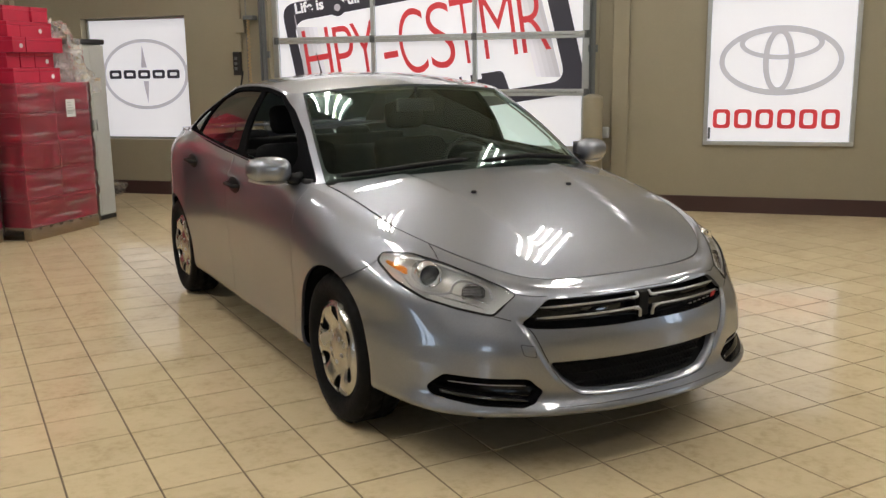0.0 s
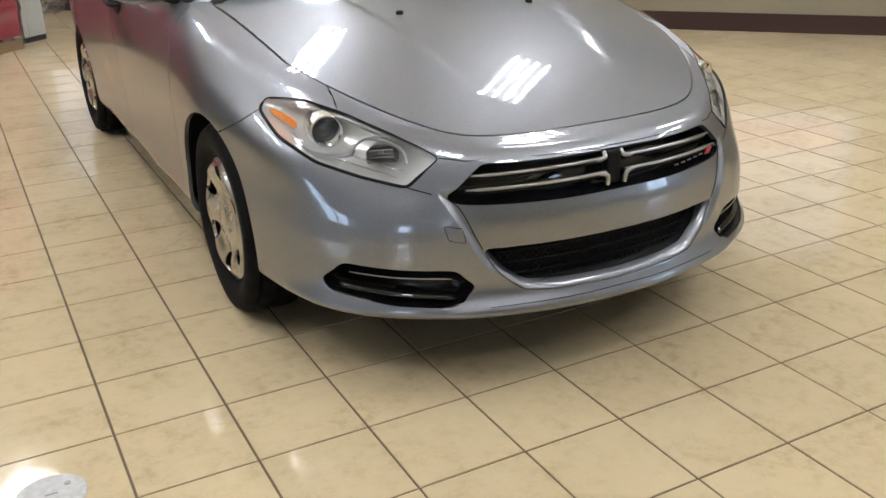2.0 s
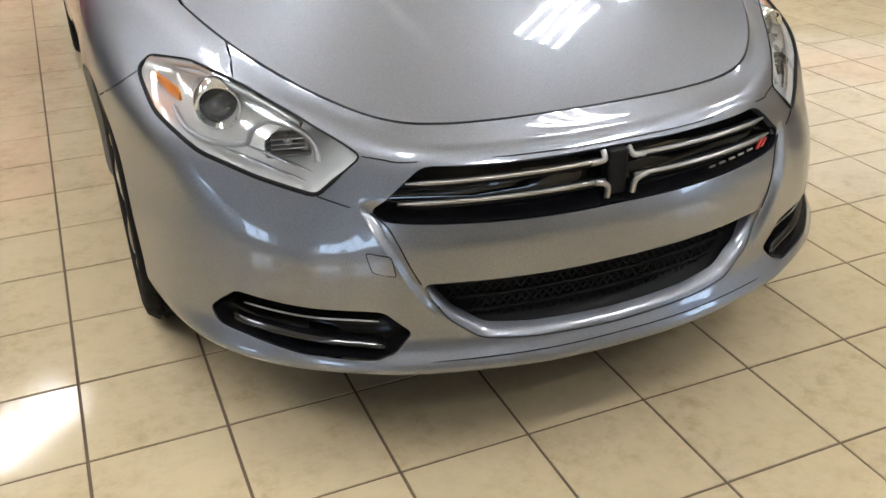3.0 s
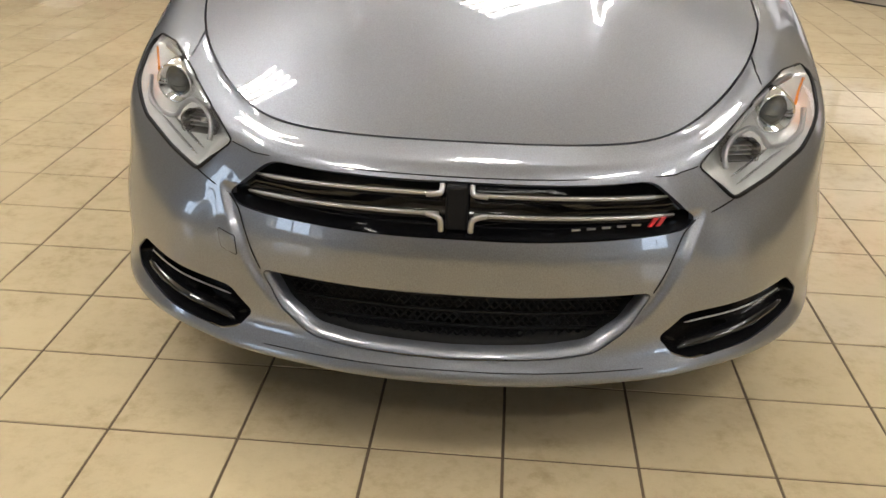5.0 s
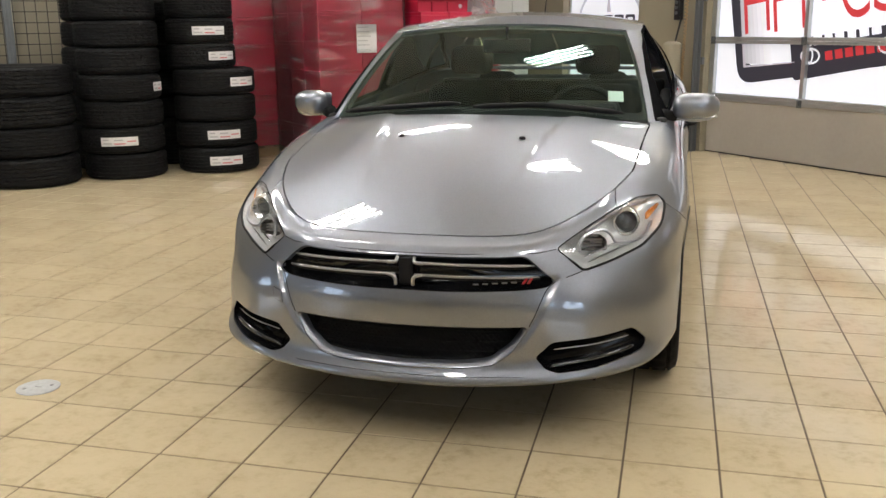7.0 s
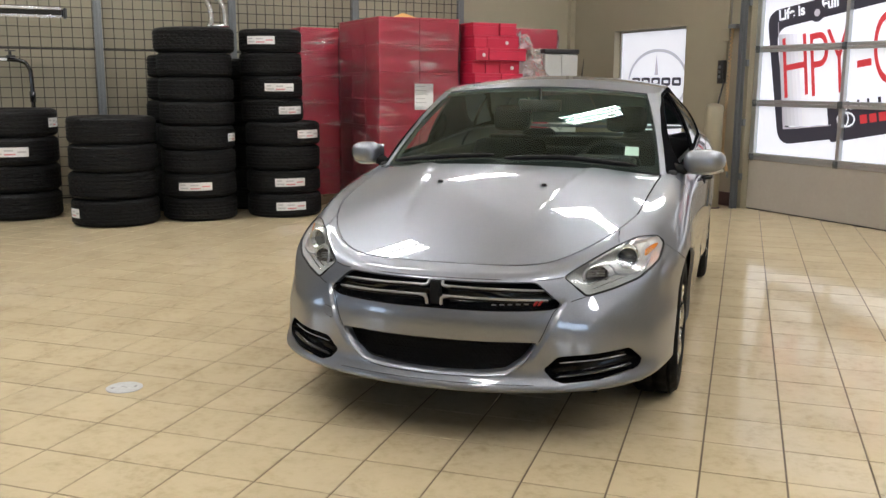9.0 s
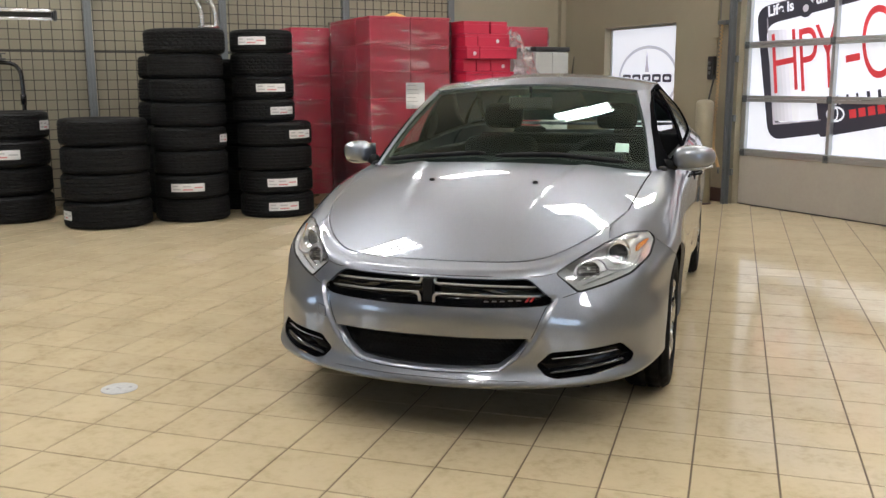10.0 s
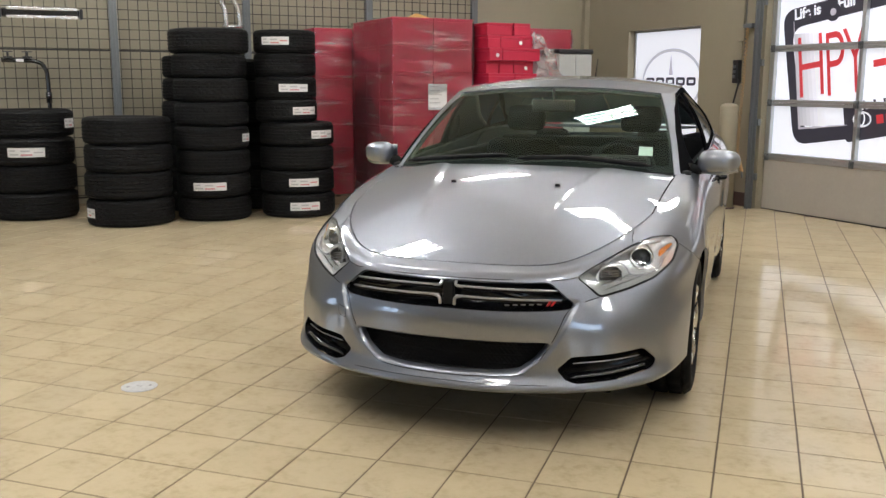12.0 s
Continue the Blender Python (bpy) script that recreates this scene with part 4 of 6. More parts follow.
def bonnet_height(x, y):
    """Crowned between its shut lines, with two soft creases."""
    ax = np.abs(x)
    mid = 0.20 + 0.17 * y
    crease = 0.0085 * soft((ax - mid + 0.03) / 0.05) * soft((0.66 - ax) / 0.30) * soft((y - 0.25) / 0.4)
    return bonnet_terms(ax, y) @ BONNET + crease


def cowl(x):
    return 1.125 + 0.210 * (np.abs(x) / 0.73) ** 2.4


def shut(y):
    """Half width of the bonnet at its side shut line."""
    return np.minimum(np.interp(y, ly, lx), 0.692 + 0.062 * np.clip(y - 0.69, 0, 1))


edge = [(float(shut(b)) if b > 0.6 else a, b) for a, b in zip(lx, ly) if b < 1.318]
half = edge + [(x, float(cowl(x))) for x in np.linspace(edge[-1][0], 0, 14)[1:]]
hood_outline = half[:-1] + [(0.0, float(cowl(0)))] + [(-a, b) for a, b in half[1:-1]][::-1]
hood = panel("hood", Field(bonnet_height), hood_outline, [], (0.022, 0.022), M["paint"], CAR, "silver bonnet with two raised creases", flip=False, gap=0.003)
for x in (-0.25, 0.25):
    z = float(bonnet_height(np.array([x]), np.array([0.82]))[0])
    bm = lathe([(0.012, 0.0), (0.013, 0.006), (0.009, 0.011), (0.001, 0.012)], 16)
    part("washer_nozzle", bm, M["trimblack"], hood, "black washer nozzle", smooth=True, m=pose(x, 0.82, z - 0.001))

side_y = np.linspace(0.66, 1.47, 24)
fill = [(float(shut(y)) + 0.003, float(y)) for y in side_y if y < 1.325] + [(0.728, 1.345), (0.765, 1.405), (0.797, 1.468)] + [(float(np.interp(y, ly, lx)) + 0.004, float(y)) for y in side_y[::-1]]
for side in (-1, 1):
    panel("fender_top", Field(lambda x, y: bonnet_height(x, y) - 0.0015), [(side * a, b) for a, b in fill][::side], [], (0.022, 0.022), M["paint"], CAR, "silver fender edge beside the bonnet", gap=0.0)

# cabin: windscreen, pillars and side windows lie on one skin
def roof_height(x, y):
    zc = np.interp(y, np.linspace(1.90, 3.50, 17), roof_mid)
    a = 0.050 + 0.018 * np.clip((y - 2.4) / 1.0, 0, 1)
    return zc - a * (np.abs(x) / 0.60) ** 2


roof_mid = spline_weights(5)(np.linspace(0, 4, 17)) @ np.array([1.376, 1.436, 1.450, 1.428, 1.346])
low_line = [(0, 1.110, .994), (.30, 1.138, .988), (.56, 1.220, .972), (.725, 1.35, .955), (.795, 1.46, .956), (.822, 1.80, .985), (.832, 2.36, 1.012), (.826, 3.1, 1.062), (.785, 3.6, 1.082), (.69, 4.0, 1.078), (.50, 4.15, 1.075), (0, 4.22, 1.075)]
top_xy = [(0, 1.93), (.24, 1.94), (.45, 1.965), (.578, 2.0), (.632, 2.06), (.642, 2.20), (.638, 2.48), (.622, 2.98), (.595, 3.28), (.51, 3.40), (.35, 3.45), (0, 3.48)]
top_line = [(x, y, float(roof_height(np.array([x]), np.array([y]))[0])) for x, y in top_xy]
bulge = [(0, -.012, .022), (.0, -.012, .022), (.004, -.012, .02), (.010, -.008, .016), (.020, -.002, .010), (.026, 0, .006), (.028, 0, .004), (.028, 0, .004), (.028, .002, .006), (.02, .01, .012), (.01, .014, .016), (0, .016, .018)]
mid_line = [tuple((a + b) / 2 + c for a, b, c in zip(p, q, r)) for p, q, r in zip(low_line, top_line, bulge)]
CABIN = Skin([low_line, mid_line, top_line])

roof = panel("roof", Field(roof_height), [(x, y) for x, y in (CABIN(np.array([(s, 2.0) for s in np.linspace(-10.9, 10.9, 120)]))[:, :2])], [], (0.04, 0.04), M["paint"], CAR, "silver roof", gap=0.0)
part("antenna", tube([(0, 0, 0), (0, 0.10, 0.16)], [0.006, 0.002], 8), M["trimblack"], roof, "short black rod antenna", smooth=True, m=pose(0.0, 3.2, float(roof_height(np.array([0.0]), np.array([3.2]))[0])))


def strip(a, b, v0, v1, n=10):
    """An outline on the cabin skin from column a to b."""
    return [(a + (b - a) * i / n, v0) for i in range(n + 1)] + [(b + (a - b) * i / n, v1) for i in range(n + 1)]


wind = strip(-2.97, 2.97, 0.03, 1.95, 40)
ws = panel("windscreen", CABIN, wind, [], (0.07, 0.1), M["glass"], CAR, "tinted laminated windscreen", rim=0.005, gap=0.001)
ws.visible_shadow = False
band = panel("black_band", CABIN, strip(-2.985, 2.985, 0.0, 1.98, 40), [rounded([(-2.88, 0.17), (2.88, 0.17), (2.88, 1.90), (-2.88, 1.90)], 0.2)], (0.06, 0.06), M["trimblack"], ws, "black ceramic edge band", rim=0.0, gap=0.0, lift=-0.006)
for side in (-1, 1):
    frame_out = [(2.985, 0.0), (5.0, 0.0), (8.0, 0.0), (8.55, 0.0), (8.75, 2.0), (8.0, 2.0), (7.0, 2.0), (6.0, 2.0), (5.0, 2.0), (4.0, 2.0), (2.985, 2.0)]
    glass_f = rounded([(4.45, 0.10), (5.86, 0.08), (5.72, 1.84), (4.60, 1.84), (3.98, 1.45), (3.72, 0.95), (3.86, 0.55)], 0.1, 4)
    glass_r = rounded([(6.04, 0.10), (7.30, 0.10), (7.32, 1.60), (6.9, 1.80), (5.88, 1.82)], 0.12, 4)
    glass_q = rounded([(7.38, 0.12), (8.15, 0.30), (7.95, 0.85), (7.40, 1.52)], 0.08, 4)
    trim = rounded([(3.25, 0.02), (8.30, 0.04), (8.22, 0.6), (7.7, 1.5), (7.1, 1.93), (4.35, 1.95), (3.55, 1.55), (3.27, 1.0)], 0.1, 4)
    panel("pillar", CABIN, both(frame_out, side), [both(trim, side)], (0.07, 0.1), M["paint"], CAR, "silver pillars and roof rail", gap=0.0)
    panel("window_surround", CABIN, both(trim, side), [both(glass_f, side), both(glass_r, side), both(glass_q, side)], (0.06, 0.08), M["frameblack"], CAR, "black window surround", gap=0.0, lift=-0.004)
    for g, m, lab in ((glass_r, "tint", "dark rear side window"), (glass_q, "tint", "dark quarter window")):
        pane = panel("side_window", CABIN, both(g, side), [], (0.08, 0.1), M[m], CAR, lab, rim=0.0, gap=-0.002, lift=-0.012)
        pane.visible_shadow = False
rear = panel("rear_window", CABIN, strip(9.2, 10.99, 0.1, 1.9, 12), [], (0.1, 0.1), M["glass"], CAR, "rear window half", rim=0.0, gap=0)
rear.visible_shadow = False
rear2 = panel("rear_window", CABIN, both(strip(9.2, 10.99, 0.1, 1.9, 12), -1), [], (0.1, 0.1), M["glass"], CAR, "rear window half", rim=0.0, gap=0)
rear2.visible_shadow = False
for side in (-1, 1):
    panel("rear_pillar", CABIN, both([(8.56, 0.0), (9.22, 0.0), (9.22, 2.0), (8.76, 2.0)], side), [], (0.08, 0.1), M["paint"], CAR, "silver rear pillar", gap=0)
deck_pts = BODY(np.array([(s, TOPROW) for s in np.linspace(11.2, 13, 12)]))
deck = [(float(p[0]), float(p[1])) for p in deck_pts] + [(-float(p[0]), float(p[1])) for p in deck_pts][::-1] + [(-.69, 4.02), (-.50, 4.17), (0, 4.24), (.50, 4.17), (.69, 4.02)]
panel("boot_lid", Field(lambda x, y: 1.082 - 0.05 * np.clip((y - 4.0) / 0.55, 0, 1) ** 2 + 0 * x), deck, [], (0.06, 0.06), M["paint"], CAR, "silver boot lid", gap=0.0)
tailp = BODY(np.array([(13.0, v) for v in np.linspace(0, TOPROW, 12)]))
bm = bmesh.new()
la = [bm.verts.new(tuple(p)) for p in tailp]
lb = [bm.verts.new((-p[0], p[1], p[2])) for p in tailp]
lm = [bm.verts.new((0, p[1] + 0.12, p[2])) for p in tailp]
for i in range(len(la) - 1):
    bm.faces.new((la[i], la[i + 1], lm[i + 1], lm[i]))
    bm.faces.new((lm[i], lm[i + 1], lb[i + 1], lb[i]))
bmesh.ops.recalc_face_normals(bm, faces=bm.faces)
part("rear_bumper", bm, M["paint"], CAR, "silver rear bumper and tail", smooth=True)


# ---- front end details ----
def fas(x, z, out=0.0):
    """The bumper's surface point at a width and height."""
    q = BODY.find((abs(x), z), [0, 2], 0, 6.6)
    p, = BODY(np.array([q]))
    return Vector((math.copysign(p[0], x) if x else 0.0, p[1] - out, p[2]))


def recess(name, loop, depth, shrink, material, parent, label="", back=None):
    """A pocket behind an opening: walls that taper to a back wall."""
    pts = [Vector(p) for p in BODY(np.array(loop))]
    c = sum(pts, Vector()) / len(pts)
    d = Vector((0, 1, 0)) if back is None else Vector(back).normalized()
    bm = bmesh.new()
    rings = []
    for k, (dep, sc) in enumerate(((0.002, 1.0), (depth * 0.5, 1 - (1 - shrink) * 0.35), (depth, shrink))):
        rings.append([bm.verts.new(c + (p - c) * sc + d * dep) for p in pts])
    for a, b in zip(rings, rings[1:]):
        for i in range(len(a)):
            bm.faces.new((a[i], a[(i + 1) % len(a)], b[(i + 1) % len(b)], b[i]))
    f = bm.faces.new(rings[-1])
    bmesh.ops.recalc_face_normals(bm, faces=bm.faces)
    bmesh.ops.reverse_faces(bm, faces=bm.faces)
    ob = part(name, bm, material, parent, label, smooth=True)
    return ob


fine_loop = [tuple(p) for p in refine(GRILLE, np.array((0.25, 0.4)))]
grille = recess("grille", fine_loop, 0.055, 0.96, M["gloss"], CAR, "gloss black split grille")
for side in (-1, 1):
    for (z0, z1, xo) in ((.616, .624, .415), (.580, .588, .432)):
        pts = [fas(side * x, z0 + (z1 - z0) * (1 - x / xo), -0.004) for x in np.linspace(0.034, xo, 12)]
        bm = tube(pts, [0.0046] * 10 + [0.0044, 0.002], 10)
        bmesh.ops.translate(bm, vec=(0, 0.004, 0), verts=bm.verts)
        part("grille_bar", bm, M["satin"], grille, "satin silver bar", smooth=True)
        sh = boxes(bevel=0)
        low_pts = [p + Vector((0, 0.014, -0.006)) for p in pts]
        part("grille_blade", tube(low_pts, [0.009] * 11 + [0.004], 8, sh), M["trimblack"], grille, smooth=True)
    for z0, z1, zz in ((.588, .552, 0), (.622, .640, 0)):
        bm = tube(smooth_path([fas(side * 0.060, z0, -0.004), fas(side * 0.042, z0 + (z1 - z0) * 0.1, -0.002), fas(side * 0.031, z0 + (z1 - z0) * 0.35, 0.0), fas(side * 0.029, z1, -0.004)], 5), 0.0060, 10)
        part("grille_bracket", bm, M["satin"], grille, "satin silver bracket", smooth=True)
bm = boxes((-0.022, 0.022, 0.0, 0.03, 0.548, 0.642), bevel=0.006)
part("grille_cross", bm, M["trimblack"], grille, "black upright", m=pose(0, -0.004, 0))
# badge: plain bars and a red slash
for i in range(5):
    p = fas(0.235 + i * 0.030, 0.562 + i * 0.0012, 0.001)
    part("badge_bar", boxes((-0.009, 0.009, -0.0015, 0.0015, -0.0022, 0.0022), bevel=0.0007), M["badge_grey"], grille, "small silver badge bar", m=Matrix.Translation(p) @ pose(0, 0, 0, 0, 0, 14))
for i in range(2):
    p = fas(0.388 + i * 0.016, 0.570, 0.001)
    bm = plate([(-0.010, -0.009), (-0.001, -0.009), (0.011, 0.009), (0.002, 0.009)], (), 0.002, 0.004)
    part("badge_slash", bm, M["badge_red"], grille, "small red badge slash", m=Matrix.Translation(p) @ pose(0, 0, 0, 0, 0, 18))

fine_loop = [tuple(p) for p in refine(INTAKE, np.array((0.25, 0.4)))]
intake = recess("lower_intake", fine_loop, 0.075, 0.93, M["meshblack"], CAR, "black lower air intake")
pts = [Vector(p) for p in BODY(np.array(fine_loop))]
zm = 0.42
bm = bmesh.new()
rings = [[bm.verts.new((p.x * (1 - 0.032 * k), p.y + 0.012 * k * k + 0.0015, p.z + k * 0.22 * min(0.10, zm - p.z) * 0.55)) for p in pts] for k in (0, 0.5, 1, 1.5)]
for a, b in zip(rings, rings[1:]):
    for i in range(len(a)):
        bm.faces.new((a[i], a[(i + 1) % len(a)], b[(i + 1) % len(b)], b[i]))
bmesh.ops.recalc_face_normals(bm, faces=bm.faces)
part("intake_bevel", bm, M["paint"], intake, "silver bevel round the intake", smooth=True)
# Dark line put in for the shade along a soft crease.
crease_line = [fas(x, 0.262, 0.0008) for x in np.linspace(-0.40, 0.40, 33)]
part("lip_groove", tube(crease_line, [0.0005] + [0.0012] * 31 + [0.0005], 6), M["trimblack"], bumper, "thin dark line for the shade of the crease above the lip", smooth=True)
header = smooth_path([fas(x, z, 0.0004) for x, z in ((-.478, .661), (-.445, .657), (-.40, .6545), (-.2, .654), (0, .6535), (.2, .654), (.40, .6545), (.445, .657), (.478, .661))], 8)
part("header_seam", tube(header, 0.0014, 6), M["trimblack"], bumper, "dark panel seam above the grille", smooth=True)
bm = bmesh.new()
poly = np.array(intake_xz) * (0.97, 1.0)
for k in range(-40, 41):
    for sgn in (-1, 1):
        run = []
        for t in np.linspace(0.265, 0.425, 14):
            x = k * 0.019 + sgn * (t - 0.345) * 0.85
            ok = inside(np.array([(x, t)]), poly)[0]
            if ok:
                run.append(Vector((x, 0.034 + 0.33 * x * x, t)))
        if len(run) > 1:
            tube(run, 0.0026, 5, bm)
part("lattice", bm, M["meshblack"], intake, "black diamond mesh", smooth=True)
for z in (0.315, 0.35, 0.385):
    w = 0.30 + (z - 0.29) * 0.75
    part("intake_bar", tube([(x, 0.030 + 0.33 * x * x, z) for x in np.linspace(-w, w, 15)], 0.004, 6), M["meshblack"], intake, smooth=True)

for side in (-1, 1):
    loop = [tuple(p) for p in refine(both(FOG, side), np.array((0.25, 0.4)))]
    fog = recess("fog_pocket", loop, 0.05, 0.86, M["fogblack"], CAR, "black fog lamp pocket", back=(-side * 0.45, 0.9, 0))
    a = [fas(side * x, .338 + (x - .46) * 0.055, -0.012) for x in np.linspace(0.485, 0.715, 14)]
    part("bright_strip", tube(a, [0.001] + [0.0019] * 12 + [0.001], 8), M["satin"], fog, "thin silver strip", smooth=True)
    bm = bmesh.new()
    rows = []
    for x in np.linspace(0.475, 0.735, 14):
        low = .284 + (x - .47) * 0.09
        rows.append([bm.verts.new(fas(side * x, low + h, -d)) for h, d in ((-0.004, 0.010), (0.003, 0.011), (0.008, 0.018), (0.012, 0.034), (-0.004, 0.034))])
    for a, b in zip(rows, rows[1:]):
        for i in range(5):
            bm.faces.new((a[i], a[(i + 1) % 5], b[(i + 1) % 5], b[i]))
    for r in (rows[0], rows[-1]):
        bm.faces.new(r)
    bmesh.ops.recalc_face_normals(bm, faces=bm.faces)
    part("shelf", bm, M["gloss"], fog, "gloss black shelf", smooth=True)
    # seams of the bumper cover beside and above the grille
    for name, run in (("lamp_seam", ((.566, .588), (.525, .576), (.484, .563))), ("cheek_seam", ((.482, .562), (.458, .540), (.442, .505), (.424, .458), (.406, .421)))):
        pts = smooth_path([fas(side * x, z, 0.0004) for x, z in run], 6)
        part(name, tube(pts, [0.0006] + [0.0017] * (len(pts) - 2) + [0.0006], 6), M["trimblack"], bumper, "dark panel seam", smooth=True)
    # square towing-eye cover only on the passenger side
    if side < 0:
        sq = rounded([(-.455, .448), (-.495, .456), (-.503, .494), (-.461, .488)], 0.006, 3)
        loop = [BODY.find(p, [0, 2], -4.5, -1.5) for p in sq]
        panel("tow_cover", BODY, loop, [], (0.05, 0.1), M["paint"], bumper, "small square towing-eye cover", gap=0.001, rim=0.003, lift=0.0016)
        ring_pts = [Vector(p) for p in BODY(refine(loop, np.array((0.03, 0.05))))]
        part("tow_gap", tube(ring_pts + ring_pts[:1], 0.0014, 5, cap=False), M["trimblack"], bumper, "dark gap round the towing-eye cover")

    # head lamp
    loop = [tuple(p) for p in refine(both(LAMP, side), np.array((0.2, 0.3)))]
    lamp = recess("headlight", loop, 0.055, 0.74, M["reflector"], CAR, "clear headlight with projector and amber corner", back=(-side * 0.55, 0.85, -0.05))
    lens = panel("lens", BODY, both(LAMP, side), [], (0.1, 0.12), M["lens"], lamp, "clear lens", rim=0.0, gap=0.004, lift=-0.001)
    lens.visible_shadow = False
    rim_pts = [Vector(p) for p in BODY(np.array(loop))]
    mid = sum(rim_pts, Vector()) / len(rim_pts)
    wide = [0.0048 if p.z - mid.z < 0.5 * (abs(p.x) - abs(mid.x)) else 0.0022 for p in rim_pts]
    part("bezel", tube(rim_pts + rim_pts[:1], wide + wide[:1], 6, cap=False), M["trimblack"], lamp, "black rubber bezel", smooth=True)
    aim = pose(0, 0, 0, 0, 0, side * 14)

    def lamp_at(x, z, back):
        return Matrix.Translation(fas(side * x, z) + Vector((-side * 0.35 * back, back, 0))) @ aim @ pose(0, 0, 0, 90, 0, 0)

    m = lamp_at(.700, .703, 0.055)
    part("projector_ring", lathe([(0.036, 0.0), (0.041, 0.034), (0.046, 0.034), (0.054, -0.012), (0.058, -0.04)], 40), M["chrome"], lamp, "bright projector ring", smooth=True, m=m)
    part("projector_eye", lathe([(0.0385, -0.004), (0.034, 0.014), (0.022, 0.024), (0.001, 0.028)], 32), M["projector"], lamp, "dark projector lens", smooth=True, m=m)
    m = lamp_at(.598, .660, 0.045)
    tray = bmesh.new()
    shape = rounded([(-.042, -.024), (.042, -.024), (.043, .010), (.020, .029), (-.020, .029), (-.043, .010)], 0.008, 4)
    rings = [[tray.verts.new((x * k, y * k, z)) for x, y in shape] for k, z in ((1.05, 0.026), (1.0, 0.024), (0.9, 0.004), (0.78, -0.012))]
    for a, b in zip(rings, rings[1:]):
        for i in range(len(a)):
            tray.faces.new((a[i], a[(i + 1) % len(a)], b[(i + 1) % len(b)], b[i]))
    tray.faces.new(rings[-1])
    bmesh.ops.recalc_face_normals(tray, faces=tray.faces)
    part("high_beam", tray, M["lampshade"], lamp, "grey high-beam tray with an arched top", smooth=False, m=m)
    for y in (-0.014, -0.004, 0.006):
        part("reflector_rib", boxes((-0.033, 0.033, y - 0.0016, y + 0.0016, -0.012, 0.010), bevel=0.0006), M["satin"], lamp, "thin silver rib", m=m)
    part("bulb", lathe([(0.009, -0.018), (0.009, 0.006), (0.001, 0.012)], 16), M["satin"], lamp, smooth=True, m=m)
    pts = [fas(side * x, z, -0.020) for x, z in ((.548, .640), (.547, .668), (.568, .690), (.612, .697), (.643, .678), (.660, .655), (.71, .650), (.752, .666), (.768, .70))]
    part("lamp_bridge", tube(smooth_path(pts, 5), 0.006, 8), M["satin"], lamp, "bright bridge between the lamp bowls", smooth=True)
    # amber wedge on the outer wall of the lamp, running back along the wing
    front, rear = fas(side * .768, .714) + Vector((-side * 0.018, 0.008, 0)), fas(side * .799, .741) + Vector((-side * 0.011, 0.006, 0))
    bm = bmesh.new()
    out = Vector((side * 0.0022, -0.0009, 0))
    rows = []
    for q in (0.0, 0.12, 0.55, 0.9, 1.0):
        c, wide = front.lerp(rear, q), (0.009, 0.0135, 0.011, 0.007, 0.004)[len(rows)]
        rows.append([bm.verts.new(c + out * k + Vector((0, 0, h * wide))) for k, h in ((1, -1), (1.6, 0), (1, 1), (-1, 1), (-1, -1))])
    for a, b in zip(rows, rows[1:]):
        for i in range(5):
            bm.faces.new((a[i], a[(i + 1) % 5], b[(i + 1) % 5], b[i]))
    for r in (rows[0], rows[-1]):
        bm.faces.new(r)
    bmesh.ops.recalc_face_normals(bm, faces=bm.faces)
    part("amber_corner", bm, M["amber"], lamp, "amber side reflector")
    for pz, px0, px1 in ((.624, .56, .66), (.607, .575, .70)):
        ridge = [fas(side * x, pz + (x - px0) * 0.30, -0.016) for x in np.linspace(px0, px1, 6)]
        part("lamp_ridge", tube(ridge, [0.001] + [0.0035] * 4 + [0.001], 8), M["chrome"], lamp, "thin bright ridge", smooth=True)
    eyebrow = [fas(side * x, z, -0.025) for x, z in ((.56, .697), (.62, .728), (.69, .752), (.745, .757))]
    part("eyebrow", tube(smooth_path(eyebrow, 4), 0.007, 8), M["satin"], lamp, "bright lamp brow", smooth=True)


# ---- wheels ----
def tyre_bmesh(r, w, rim, n=96, grooves=(-0.3, 0.0, 0.3), deep=0.007):
    """A tyre lying on its axis x: sidewalls, shoulders and a tread of staggered blocks."""
    h = w / 2
    prof = [(rim - 0.004, -h * 0.62), (rim + 0.008, -h * 0.78), (rim + (r - rim) * 0.35, -h * 0.97), (rim + (r - rim) * 0.6, -h), (rim + (r - rim) * 0.82, -h * 0.94), (r - 0.012, -h * 0.83), (r - 0.004, -h * 0.74)]
    tread = []
    for g in grooves:
        tread += [(r, g * w - 0.006), (r - 0.009, g * w - 0.004), (r - 0.009, g * w + 0.004), (r, g * w + 0.006)]
    prof = prof + tread + [(a, -b) for a, b in prof[::-1]]
    bm = lathe(prof, n, "x")
    for f in [f for f in bm.faces if len(f.verts) > 4]:
        bm.faces.remove(f)
    for v in bm.verts:
        d = math.hypot(v.co.y, v.co.z)
        if d > r - 0.013:
            k = int(round(math.atan2(v.co.z, v.co.y) / (2 * math.pi) * n))
            rib = sum(v.co.x > g * w for g in grooves)
            lean = 1 if rib % 2 and abs(v.co.x) < h * 0.9 and v.co.x > (grooves[rib - 1] * w if rib else -h) + 0.02 else 0
            if (k + rib * 2 + lean) % 4 == 0:
                s = (d - deep) / d
                v.co.y *= s
                v.co.z *= s
    return bm


